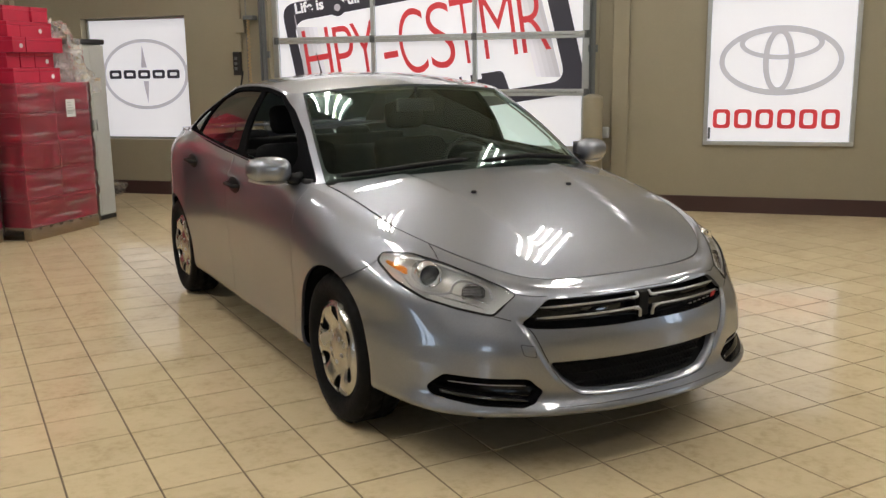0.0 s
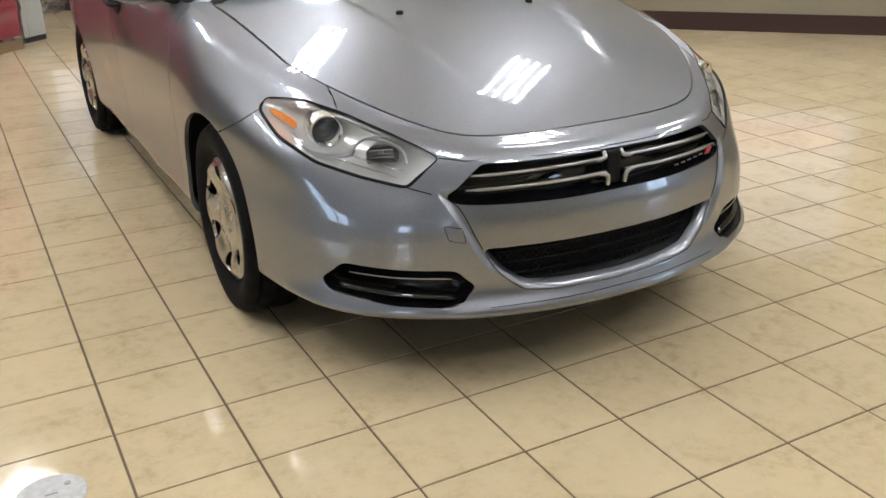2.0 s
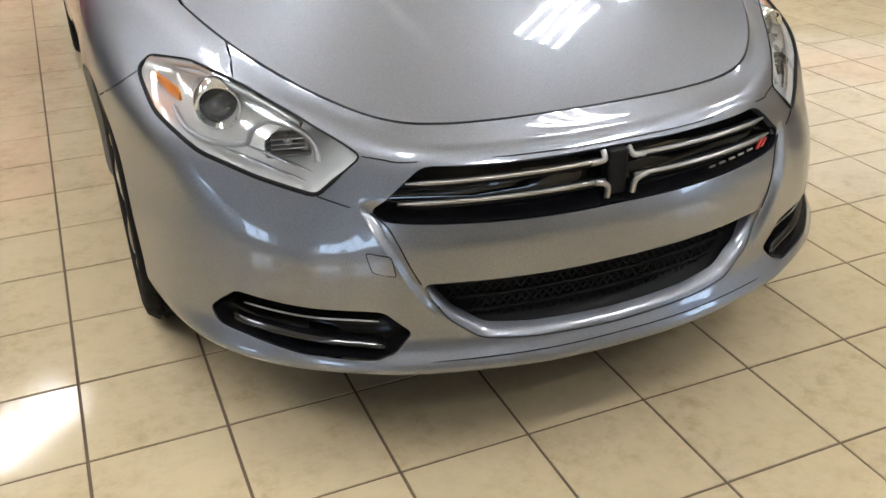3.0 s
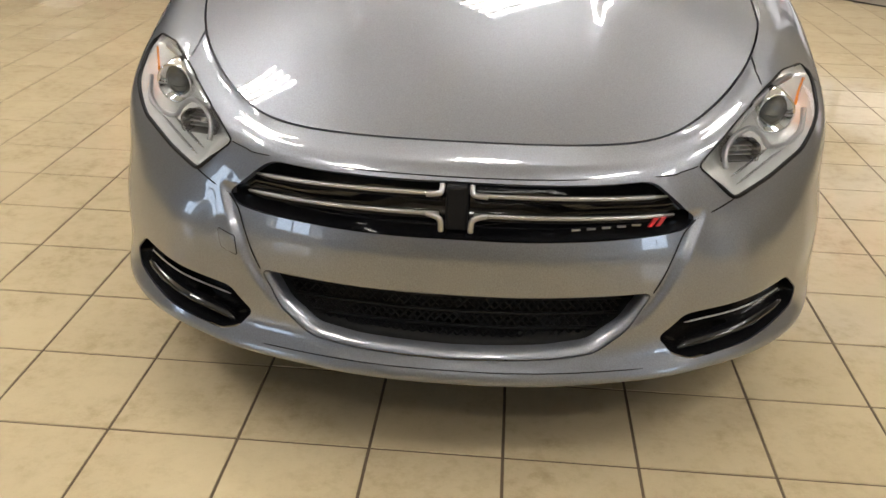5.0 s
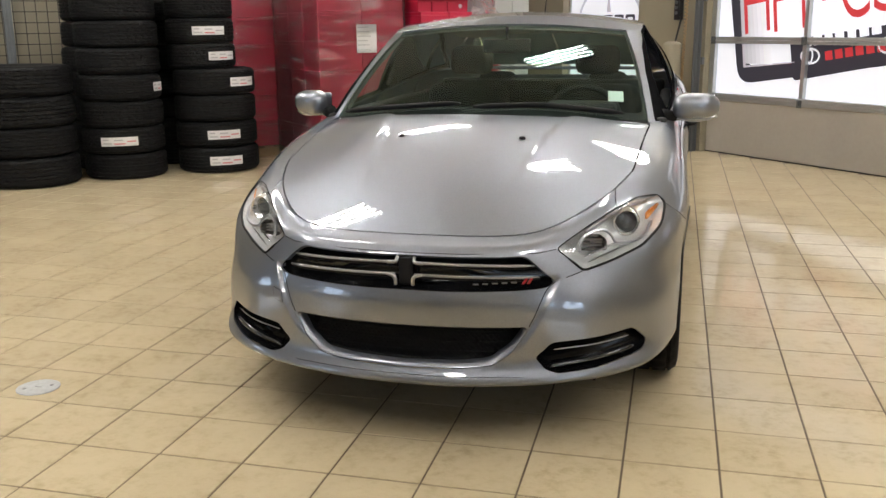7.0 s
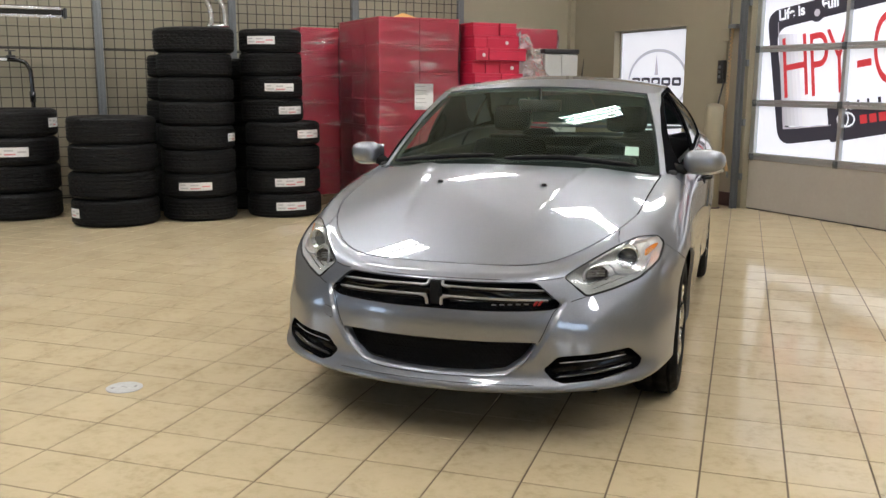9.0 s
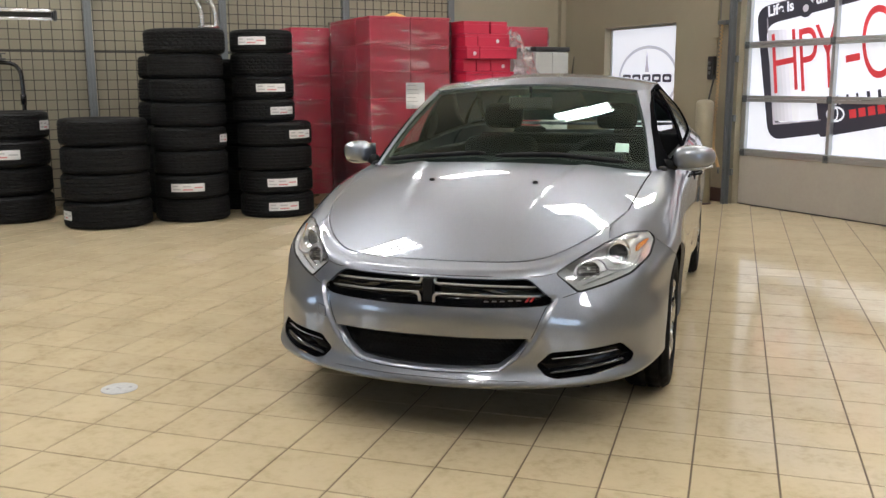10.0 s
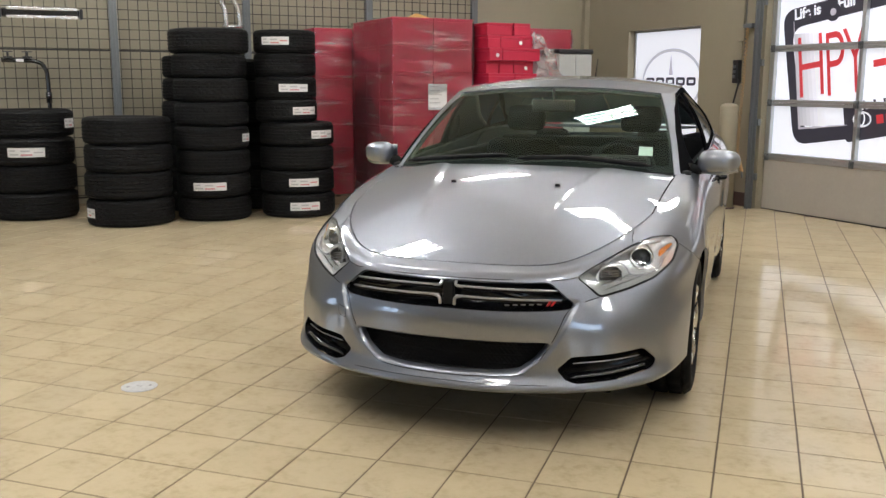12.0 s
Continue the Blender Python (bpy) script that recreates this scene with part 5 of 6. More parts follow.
class Disc:
    """Dished cover surface over the wheel's plane."""

    def __init__(self, side):
        self.side = side

    def __call__(self, q):
        q = np.asarray(q, float)
        r = np.hypot(q[:, 0], q[:, 1])
        a = np.arctan2(q[:, 1], q[:, 0])
        x = 0.012 - 0.016 * smoothstep((r - 0.02) / 0.10) + 0.022 * smoothstep((r - 0.08) / 0.08) - 0.020 * smoothstep((r - 0.175) / 0.03)
        x = x - 0.017 * np.exp(-((r - 0.145) / 0.035) ** 2) * (0.5 + 0.5 * np.cos(6 * (a - math.pi / 2))) ** 1.5
        return np.column_stack((self.side * x, q[:, 0], q[:, 1]))


for y in (AXLE_F, AXLE_R):
    for side in (-1, 1):
        wheel = part("wheel", lathe([(0.06, -0.09), (0.19, -0.085), (0.205, -0.08), (0.205, 0.07), (0.195, 0.075), (0.19, 0.03), (0.05, 0.03)], 40, "x"), M["trimblack"], CAR, "steel wheel with silver cover", smooth=True, m=pose(side * (0.788 if y < 2 else 0.80), y, HUB, 0, 0, 0 if side > 0 else 180))
        part("tyre", tyre_bmesh(0.318, 0.205, 0.205), M["rubber"], wheel, "black road tyre", smooth=True)
        disc = ellipse(0, 0, 0.203, 0.203, 60)
        cut = []
        for i in range(6):
            a = radians(90 + 60 * i)
            c, s = math.cos(a), math.sin(a)
            cut.append([(c * p - s * q, s * p + c * q) for p, q in rounded([(0.118, -0.012), (0.150, -0.034), (0.182, -0.026), (0.182, 0.026), (0.150, 0.034), (0.118, 0.012)], 0.018, 4)])
        cov = panel("wheel_cover", Disc(1), disc, cut, (0.008, 0.008), M["cover"], wheel, "silver plastic wheel cover with six slots", gap=0.0, rim=0.010)
        cov.location = (0.080, 0, 0)
        for i in range(5):
            a = radians(54 + 72 * i)
            part("lug_cap", lathe([(0.010, 0.0), (0.010, 0.010), (0.007, 0.012)], 12, "x"), M["satin"], cov, m=pose(-0.002, 0.057 * math.cos(a), 0.057 * math.sin(a)))
    for side in (-1, 1):
        bm = bmesh.new()
        rows = []
        for x in (0.56, 0.885):
            rows.append([bm.verts.new((side * (min(x, 0.83) if a < 40 else min(x, 0.86) if a < 115 else x), y - (ARCH + 0.006) * math.cos(radians(a)), HUB + (ARCH + 0.006) * math.sin(radians(a)))) for a in range(-14, 183, 8)])
        for i in range(len(rows[0]) - 1):
            bm.faces.new((rows[0][i], rows[0][i + 1], rows[1][i + 1], rows[1][i]))
        bm.faces.new(rows[0])
        part("wheel_liner", bm, M["pan"], CAR, "black wheel arch liner", smooth=False)

# floor pan and inner shell
bm = boxes((-0.62, 0.62, 0.16, 4.45, 0.20, 0.24), (-0.84, 0.84, 1.25, 3.20, 0.20, 0.235), (-0.60, 0.60, 0.14, 0.30, 0.235, 0.30), bevel=0.01)
part("floor_pan", bm, M["pan"], CAR, "black underbody")
bm = boxes((-0.50, 0.50, 0.22, 1.10, 0.34, 0.64), (-0.62, 0.62, 1.12, 1.16, 0.24, 0.90), bevel=0.02)
part("engine_block", bm, M["pan"], CAR, "dark engine bay behind the grille")

# ---- cabin inside ----
bm = bmesh.new()
prof = [(1.22, 0.955), (1.40, 0.965), (1.62, 0.955), (1.76, 0.90), (1.78, 0.80), (1.70, 0.60), (1.22, 0.58)]
l0 = [bm.verts.new((-0.70, a, b)) for a, b in prof]
l1 = [bm.verts.new((0.70, a, b)) for a, b in prof]
for i in range(len(prof)):
    j = (i + 1) % len(prof)
    bm.faces.new((l0[i], l0[j], l1[j], l1[i]))
bm.faces.new(l0[::-1])
bm.faces.new(l1)
bmesh.ops.recalc_face_normals(bm, faces=bm.faces)
bmesh.ops.bevel(bm, geom=bm.edges[:], offset=0.03, segments=3, affect="EDGES")
dash = part("dashboard", bm, M["cabin"], CAR, "dark dashboard", smooth=True)
part("instrument_hood", boxes((0.22, 0.56, 1.58, 1.80, 0.93, 1.015), bevel=0.03), M["cabin"], dash, smooth=True)
wheel_m = pose(0.38, 1.90, 0.90, 66, 0, 0)
ring = [(0.185 * math.cos(a), 0.185 * math.sin(a), 0) for a in [k * math.pi / 20 for k in range(41)]]
sw = part("steering_wheel", tube(ring, 0.016, 10, cap=False), M["cabin"], CAR, "dark three-spoke steering wheel", smooth=True, m=wheel_m)
part("hub", boxes((-0.07, 0.07, -0.06, 0.06, -0.03, 0.02), bevel=0.02), M["cabin"], sw, smooth=True)
for a in (0, 180, 270):
    part("spoke", tube([(0.05 * math.cos(radians(a)), 0.05 * math.sin(radians(a)), 0), (0.18 * math.cos(radians(a)), 0.18 * math.sin(radians(a)), 0)], 0.014, 8), M["cabin"], sw, smooth=True)


def seat(x, y, w, name, label, heads=(0.0,)):
    s = part(name, boxes((-w, w, -0.26, 0.26, 0.40, 0.56), bevel=0.06), M["cloth"], CAR, label, smooth=True, m=pose(x, y, 0))
    bm = boxes((-w, w, -0.07, 0.07, 0.0, 0.56 if len(heads) == 1 else 0.46), bevel=0.065)
    part("backrest", bm, M["cloth"], s, smooth=True, m=pose(0, 0.24, 0.50, -16, 0, 0))
    for h in heads:
        bm = boxes((-0.13, 0.13, -0.05, 0.05, 0.0, 0.17), bevel=0.045)
        part("headrest", bm, M["cloth"], s, smooth=True, m=pose(h, 0.44, 1.09 if len(heads) == 1 else 0.90, -12, 0, 0))


seat(-0.38, 2.32, 0.25, "front_seat", "dark cloth passenger seat")
seat(0.38, 2.32, 0.25, "front_seat", "dark cloth driver seat")
seat(0.0, 3.15, 0.62, "rear_bench", "dark cloth rear bench", (-0.38, 0.38))
part("inner_door", boxes((-0.80, -0.74, 1.40, 3.40, 0.30, 0.97), (0.74, 0.80, 1.40, 3.40, 0.30, 0.97), (-0.76, 0.76, 3.55, 3.60, 0.30, 1.02), bevel=0.02), M["cabin"], CAR, "dark inner door and shelf panels", smooth=True)
hl_outline = [(x * 0.97, y) for x, y in (CABIN(np.array([(s, 2.0) for s in np.linspace(-10.8, 10.8, 60)]))[:, :2])]
panel("headliner", Field(lambda x, y: roof_height(x, y) - 0.028), hl_outline, [], (0.08, 0.08), M["headliner"], CAR, "grey headliner", gap=0.0, rim=0.0, flip=True)
for side in (-1, 1):
    panel("pillar_trim", CABIN, both([(3.0, 0.05), (3.42, 0.05), (3.50, 1.0), (3.75, 1.5), (4.45, 1.96), (3.0, 1.96)], side), [], (0.1, 0.15), M["headliner"], CAR, "grey inner pillar trim", gap=0.0, rim=0.0, lift=-0.03)
    lowered = strip(4.2, 5.86, -0.0, 0.13, 10)
    panel("lowered_window", CABIN, both(lowered, side), [], (0.1, 0.1), M["glass"], CAR, "upper edge of the lowered front window", gap=0.0, rim=0.0, lift=-0.012)
mir = part("rear_view_mirror", boxes((-0.12, 0.12, -0.012, 0.012, -0.035, 0.035), bevel=0.011), M["cabin"], CAR, "inside rear-view mirror", smooth=True, m=pose(0.0, 1.86, 1.275, -12, 0, 8))
part("stem", tube([(0, 0.0, 0.02), (0, -0.03, 0.09)], 0.008, 8), M["cabin"], mir, smooth=True)
q = [CABIN.find((x, z), [0, 2], 0.2, 2.8) for x, z in ((.545, 1.045), (.610, 1.040), (.603, 1.080), (.540, 1.085))]
panel("sticker", CABIN, q, [], (0.2, 0.2), M["sticker"], ws, "pale green service sticker", gap=0.0, rim=0.0, lift=0.002)
for x0, x1, yb in ((-0.66, -0.08, 0), (-0.02, 0.62, 0)):
    pts = []
    for i in range(13):
        x = x0 + (x1 - x0) * i / 12
        v = 0.055 + 0.10 * (i / 12 if x0 < -0.5 else (1 - abs(i / 12 - 0.45) * 1.3))
        s = np.interp(abs(x), CABIN(np.array([(k, 0.1) for k in np.linspace(0, 3, 40)]))[:, 0], np.linspace(0, 3, 40))
        p, = CABIN(np.array([(math.copysign(s, x), max(v, 0.04))]))
        pts.append((p[0], p[1] - 0.012, p[2] + 0.016))
    w = part("wiper", tube(pts, [0.005] + [0.0115] * 11 + [0.004], 8), M["trimblack"], CAR, "black windscreen wiper", smooth=True)
bm = bmesh.new()
c0 = [(x, float(cowl(x)) + 0.002, float(bonnet_height(np.array([x]), np.array([cowl(x)]))[0]) - 0.012) for x in np.linspace(-0.72, 0.72, 25)]
c1 = [(x, y + 0.09 + 0.0 * abs(x), z - 0.018) for x, y, z in c0]
va, vb = [bm.verts.new(p) for p in c0], [bm.verts.new(p) for p in c1]
for i in range(24):
    bm.faces.new((va[i], va[i + 1], vb[i + 1], vb[i]))
part("cowl", bm, M["trimblack"], CAR, "black plastic cowl", smooth=True)

# door mirrors
for side in (-1, 1):
    bm = bmesh.new()
    bmesh.ops.create_uvsphere(bm, u_segments=40, v_segments=24, radius=1.0)
    for v in bm.verts:
        x, y, z = v.co
        px = math.copysign(abs(x) ** 0.72, x) * 0.106
        pz = math.copysign(abs(z) ** 0.72, z) * 0.066 * (1.0 - 0.18 * (x + 1) / 2)
        py = (math.copysign(abs(y) ** 0.8, y) * (0.085 if y < 0 else 0.045))
        v.co = (px, py + 0.03 * x, pz)
    bmesh.ops.scale(bm, vec=(side, 1, 1), verts=bm.verts)
    bmesh.ops.recalc_face_normals(bm, faces=bm.faces)
    mm = part("door_mirror", bm, M["paint"], CAR, "silver door mirror housing", smooth=True, m=pose(side * 0.925, 1.545, 1.012, 0, 0, 5 if side > 0 else -20))
    part("mirror_glass", boxes((-0.085, 0.085, 0.0, 0.004, -0.045, 0.045), bevel=0.002), M["mirrorglass"], mm, m=pose(side * 0.004, 0.047, 0.0))
    part("lower_trim", tube(smooth_path([(side * -0.10, -0.01, -0.052), (0, -0.05, -0.058), (side * 0.09, -0.01, -0.045)], 6), 0.008, 8), M["satin"], mm, "thin bright lower edge", smooth=True)
    part("mirror_arm", tube([(side * -0.06, 0.0, -0.040), (side * -0.10, -0.01, -0.045), (side * -0.145, -0.035, -0.042)], [0.020, 0.024, 0.034], 12), M["trimblack"], mm, "black mirror arm", smooth=True)

# ---- tyre stacks along the west side ----
def loose_tyre_bmesh(d, w):
    bm = tyre_bmesh(d / 2, w, d / 2 * 0.60, 128, (-0.34, -0.20, -0.07, 0.07, 0.20, 0.34), 0.008)
    bmesh.ops.rotate(bm, cent=(0, 0, 0), matrix=Matrix.Rotation(radians(90), 3, "Y"), verts=bm.verts)
    return bm


def tread_mat():
    """Tyre rubber with chevron tread blocks round the axis."""
    m = bpy.data.materials.new("tread_rubber")
    m.use_nodes = True
    nt = m.node_tree
    b = nt.nodes["Principled BSDF"]
    b.inputs["Roughness"].default_value, b.inputs["Specular IOR Level"].default_value = 0.62, 0.22

    def calc(op, a, c=0.0):
        n = nt.nodes.new("ShaderNodeMath")
        n.operation = op
        for i, v in enumerate((a, c)):
            if isinstance(v, (int, float)):
                n.inputs[i].default_value = v
            else:
                nt.links.new(v, n.inputs[i])
        return n.outputs[0]

    tc, sep, mix = nt.nodes.new("ShaderNodeTexCoord"), nt.nodes.new("ShaderNodeSeparateXYZ"), nt.nodes.new("ShaderNodeCombineXYZ")
    nt.links.new(tc.outputs["Object"], sep.inputs[0])
    x, y, z = sep.outputs
    turn = calc("MULTIPLY", calc("ARCTAN2", y, x), 0.42)
    nt.links.new(calc("ADD", turn, calc("MULTIPLY", calc("ABSOLUTE", z), 0.45)), mix.inputs[0])
    nt.links.new(z, mix.inputs[1])
    br = nt.nodes.new("ShaderNodeTexBrick")
    br.offset = 0.5
    for key, value in (("Scale", 1.0), ("Mortar Size", 0.0042), ("Mortar Smooth", 0.4), ("Brick Width", 0.034), ("Row Height", 0.026)):
        br.inputs[key].default_value = value
    nt.links.new(mix.outputs[0], br.inputs["Vector"])
    # Shade in the grooves is put into the colour: darker rubber between blocks.
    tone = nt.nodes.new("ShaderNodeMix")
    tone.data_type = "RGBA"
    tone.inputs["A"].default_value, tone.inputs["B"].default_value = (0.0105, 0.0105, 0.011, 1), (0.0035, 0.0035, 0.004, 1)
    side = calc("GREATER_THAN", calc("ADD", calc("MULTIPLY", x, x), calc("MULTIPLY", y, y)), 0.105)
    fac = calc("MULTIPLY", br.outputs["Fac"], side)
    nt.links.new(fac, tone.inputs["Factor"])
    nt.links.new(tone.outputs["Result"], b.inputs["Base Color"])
    bp = nt.nodes.new("ShaderNodeBump")
    bp.invert = True
    bp.inputs["Strength"].default_value, bp.inputs["Distance"].default_value = 0.9, 0.006
    nt.links.new(fac, bp.inputs["Height"])
    nt.links.new(bp.outputs[0], b.inputs["Normal"])
    return m


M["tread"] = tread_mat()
TYRES = {}


def tyre(u, v, z, d, w, turn, labels=()):
    """One tyre lying flat; labels are (bearing towards the room, width) of paper stickers on its tread."""
    key = (d, w)
    if key not in TYRES:
        bm = loose_tyre_bmesh(d, w)
        me = bpy.data.meshes.new("stacked_tyre")
        bm.to_mesh(me)
        bm.free()
        me.shade_smooth()
        me.set_sharp_from_angle(angle=radians(28))
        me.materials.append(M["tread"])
        TYRES[key] = me
    ob = tagged(new("stacked_tyre", TYRES[key]), "new black tyre with paper size label, lying in a stack" if labels else "new black tyre with blocky tread, lying in a stack", "tyre", "stacked tyres")
    ob.matrix_basis = ROOM @ pose(u, v, z + w / 2, random.uniform(-0.4, 0.4), random.uniform(-0.4, 0.4), turn)
    for bearing, wide, kind in labels:
        bm = bmesh.new()
        n, r, h = 10, d / 2 + 0.003, w * 0.17
        rows = []
        for zz in (-h, h):
            rows.append([bm.verts.new((r * math.cos(radians(bearing - turn) + (i / n - 0.5) * wide / r), r * math.sin(radians(bearing - turn) + (i / n - 0.5) * wide / r), zz)) for i in range(n + 1)])
        for i in range(n):
            bm.faces.new((rows[0][i], rows[0][i + 1], rows[1][i + 1], rows[1][i]))
        lab = part("paper_label", bm, M["paper"], ob, "white printed paper label")
        for a, b, zz, m in ((0.06, 0.22, 0.25, "ink"), (0.06, 0.30, -0.25, "ink"), (0.36, 0.60, 0.2, "ink"), (0.36, 0.66, -0.3, "ink_red"), (0.70, 0.94, 0.0, "ink_red" if kind else "ink")):
            bm = bmesh.new()
            rr, hh = r + 0.0015, h * 0.16
            q = []
            for z2 in (zz * h * 1.6 - hh, zz * h * 1.6 + hh):
                q.append([bm.verts.new((rr * math.cos(radians(bearing - turn) + (a + (b - a) * i / 4 - 0.5) * wide / r), rr * math.sin(radians(bearing - turn) + (a + (b - a) * i / 4 - 0.5) * wide / r), z2)) for i in range(5)])
            for i in range(4):
                bm.faces.new((q[0][i], q[0][i + 1], q[1][i + 1], q[1][i]))
            part("print_bar", bm, M[m], lab)
    return ob


def stack(u, v, d, w, count, z=0.0, labels=None, wander=0.012):
    for i in range(count):
        tyre(u + random.uniform(-wander, wander), v + random.uniform(-wander, wander), z + i * (w + 0.0015), d, w, random.uniform(0, 360), (labels or {}).get(i, ()))


stack(-7.70, -1.32, 0.90, 0.297, 4, labels={2: ((-8, 0.38, 0),), 3: ((62, 0.22, 0),)})
stack(-6.78, -0.40, 0.90, 0.282, 4, labels={0: ((-72, 0.20, 0),)})
stack(-6.80, 0.505, 0.80, 0.255, 7, labels={1: ((-18, 0.36, 1),), 3: ((58, 0.24, 0),)})
stack(-6.82, 0.50, 0.86, 0.262, 1, 7 * 0.2565)
stack(-6.72, 1.43, 0.83, 0.263, 4, labels={0: ((-6, 0.34, 1),), 1: ((-6, 0.34, 1),), 3: ((28, 0.32, 0),)})
stack(-6.78, 1.335, 0.69, 0.250, 4, 4 * 0.2645, labels={0: ((22, 0.32, 0),), 1: ((0, 0.34, 0),), 3: ((-34, 0.32, 1),)})
stack(-7.62, 0.52, 0.82, 0.255, 7)
stack(-7.58, 1.28, 0.80, 0.25, 7)

# ---- wire mesh partition ----
GRID = -8.25
fence = thing("mesh_partition", ROOM @ pose(GRID, 0, 0), "dark wire mesh partition on grey steel posts", "partition")
for v in (-3.5, -1.9, -0.32, 1.27, 2.91, 4.48):
    part("post", boxes((-0.03, 0.03, v - 0.045, v + 0.045, 0, 3.4), (0.031, 0.036, v - 0.015, v + 0.015, 0.4, 3.0), bevel=0.004), M["steel"], fence, "grey steel channel post")
for z in (0.12, 1.86, 3.3):
    part("rail", boxes((-0.022, 0.0, -3.5, 4.48, z - 0.010, z + 0.010), bevel=0.003), M["wire"], fence)
bm = bmesh.new()
k = 0
for i in range(int(7.98 / 0.115)):
    v = -3.48 + i * 0.115
    box(bm, 0.002, 0.010, v - 0.0042, v + 0.0042, 0.05, 3.3)
for i in range(28):
    z = 0.15 + i * 0.115
    box(bm, 0.010, 0.018, -3.5, 4.48, z - 0.0042, z + 0.0042)
tagged(part("wire_mesh", bm, M["wire"], fence, "square welded wire mesh"), kind="stuff")

rack = thing("hitch_rack", ROOM @ pose(GRID + 0.10, -1.08, 1.20), "black bent-pipe bicycle hitch rack hung on the mesh", "bike rack")
part("pipe", tube(smooth_path([(0, 0, -0.2), (0, 0, 0.30), (0, -0.02, 0.44), (0, -0.12, 0.52), (0, -0.47, 0.53)], 6), 0.024, 12), M["gloss"], rack, smooth=True)
part("sleeve", lathe([(0.033, 0), (0.033, 0.12), (0.028, 0.125)], 20), M["gloss"], rack, smooth=True, m=pose(0, 0, 0.05))
for y in (-0.20, -0.40):
    part("clamp", boxes((-0.03, 0.05, y - 0.05, y + 0.05, 0.55, 0.575), (0.0, 0.02, y - 0.012, y + 0.012, 0.575, 0.62), (-0.02, 0.04, y - 0.055, y + 0.055, 0.62, 0.632), bevel=0.005), M["black"], rack)
part("tag", boxes((0.025, 0.028, -0.32, -0.24, 0.515, 0.545)), M["paper"], rack)
bar = thing("side_step", ROOM @ pose(GRID + 0.12, -1.10, 2.255), "black running board with bright edges on the mesh", "running board")
part("body", boxes((-0.05, 0.05, -0.41, 0.40, -0.05, 0.05), bevel=0.02), M["gloss"], bar)
for z in (-0.045, 0.048):
    part("bright_edge", boxes((0.044, 0.060, -0.36, 0.38, z - 0.016, z + 0.016), bevel=0.004), M["polished"], bar)
for y in (-0.45, 0.402):
    part("end_cap", boxes((-0.06, 0.062, y, y + 0.038, -0.06, 0.06), bevel=0.012), M["black"], bar)
for y in (-0.3, 0.3):
    part("hook", boxes((-0.118, -0.051, y - 0.01, y + 0.01, -0.02, 0.0)), M["steel"], bar)
pipe = thing("exhaust_tips", ROOM @ pose(GRID + 0.12, 1.07, 2.17), "pair of chrome exhaust pipes hung on the mesh", "exhaust pipe")
for y in (-0.085, 0.085):
    part("pipe", tube(smooth_path([(0, y, 0.0), (0, y, 0.10), (0, y - 0.01, 0.20), (0, y - 0.055, 0.30), (0, y - 0.085, 0.42), (0, y - 0.085, 0.9)], 6), 0.030, 14), M["polished"], pipe, "polished bent pipe", smooth=True)
part("flange", tube([(0, -0.13, 0.0), (0, 0.13, 0.0)], 0.022, 12), M["polished"], pipe, smooth=True)
part("hook", boxes((-0.118, -0.03, -0.01, 0.01, 0.3, 0.31)), M["steel"], pipe)


# ---- red cartons on pallets ----
def film_shell(bm, x0, x1, y0, y1, z0, z1, waves=0.016):
    """A film drawn round a stack: a sleeve with creases, closed on top."""
    n, rows = 26, 90
    loop = [(x0 + (x1 - x0) * i / n, y0) for i in range(n)] + [(x1, y0 + (y1 - y0) * i / n) for i in range(n)] + [(x1 - (x1 - x0) * i / n, y1) for i in range(n)] + [(x0, y1 - (y1 - y0) * i / n) for i in range(n)]
    cx, cy = (x0 + x1) / 2, (y0 + y1) / 2
    rings = []
    for j in range(rows + 1):
        z = z0 + (z1 - z0) * j / rows
        ring = []
        for x, y in loop:
            w = noise.noise(Vector((x * 2.0 + x0, y * 2.0 + y0, z * 7))) * waves + 0.6 * waves * noise.noise(Vector((x * 7, y * 7, z * 23))) + 0.022
            d = Vector((x - cx, y - cy, 0)).normalized()
            ring.append(bm.verts.new((x + d.x * w, y + d.y * w, z)))
        rings.append(ring)
    for a, b in zip(rings, rings[1:]):
        for i in range(len(a)):
            bm.faces.new((a[i], a[(i + 1) % len(a)], b[(i + 1) % len(b)], b[i]))
    return bm


def pallet(parent, x0, x1, y0, y1):
    for i in range(7):
        y = y0 + (y1 - y0 - 0.1) * i / 6
        part("deck_board", boxes((x0, x1, y, y + 0.1, 0.095, 0.115), bevel=0.003), M["wood"], parent)
    for i in range(3):
        x = x0 + (x1 - x0 - 0.09) * i / 2
        part("runner", boxes((x, x + 0.09, y0, y1, 0.0, 0.0945), bevel=0.004), M["wood"], parent)


def carton(parent, x0, x1, y0, y1, z0, z1, m=None, dots=False):
    """A closed carton with a lid line; one with dots shows white round stickers on its end."""
    g = 0.003
    bm = boxes((x0 + g, x1 - g, y0 + g, y1 - g, z0 + 0.001, z1 - 0.034), (x0 + g - 0.002, x1 - g + 0.002, y0 + g - 0.002, y1 - g + 0.002, z1 - 0.033, z1 - 0.001), bevel=0.003)
    ob = part("carton", bm, M["red"], parent)
    if dots:
        bm = lathe([(0.022, 0.0), (0.022, 0.001), (0.001, 0.0012)], 20, "x")
        part("round_sticker", bm, M["paper"], ob, "white round sticker", m=pose(x1 + 0.0005, y0 + (y1 - y0) * 0.62, (z0 + z1) / 2 - 0.01))
    return ob


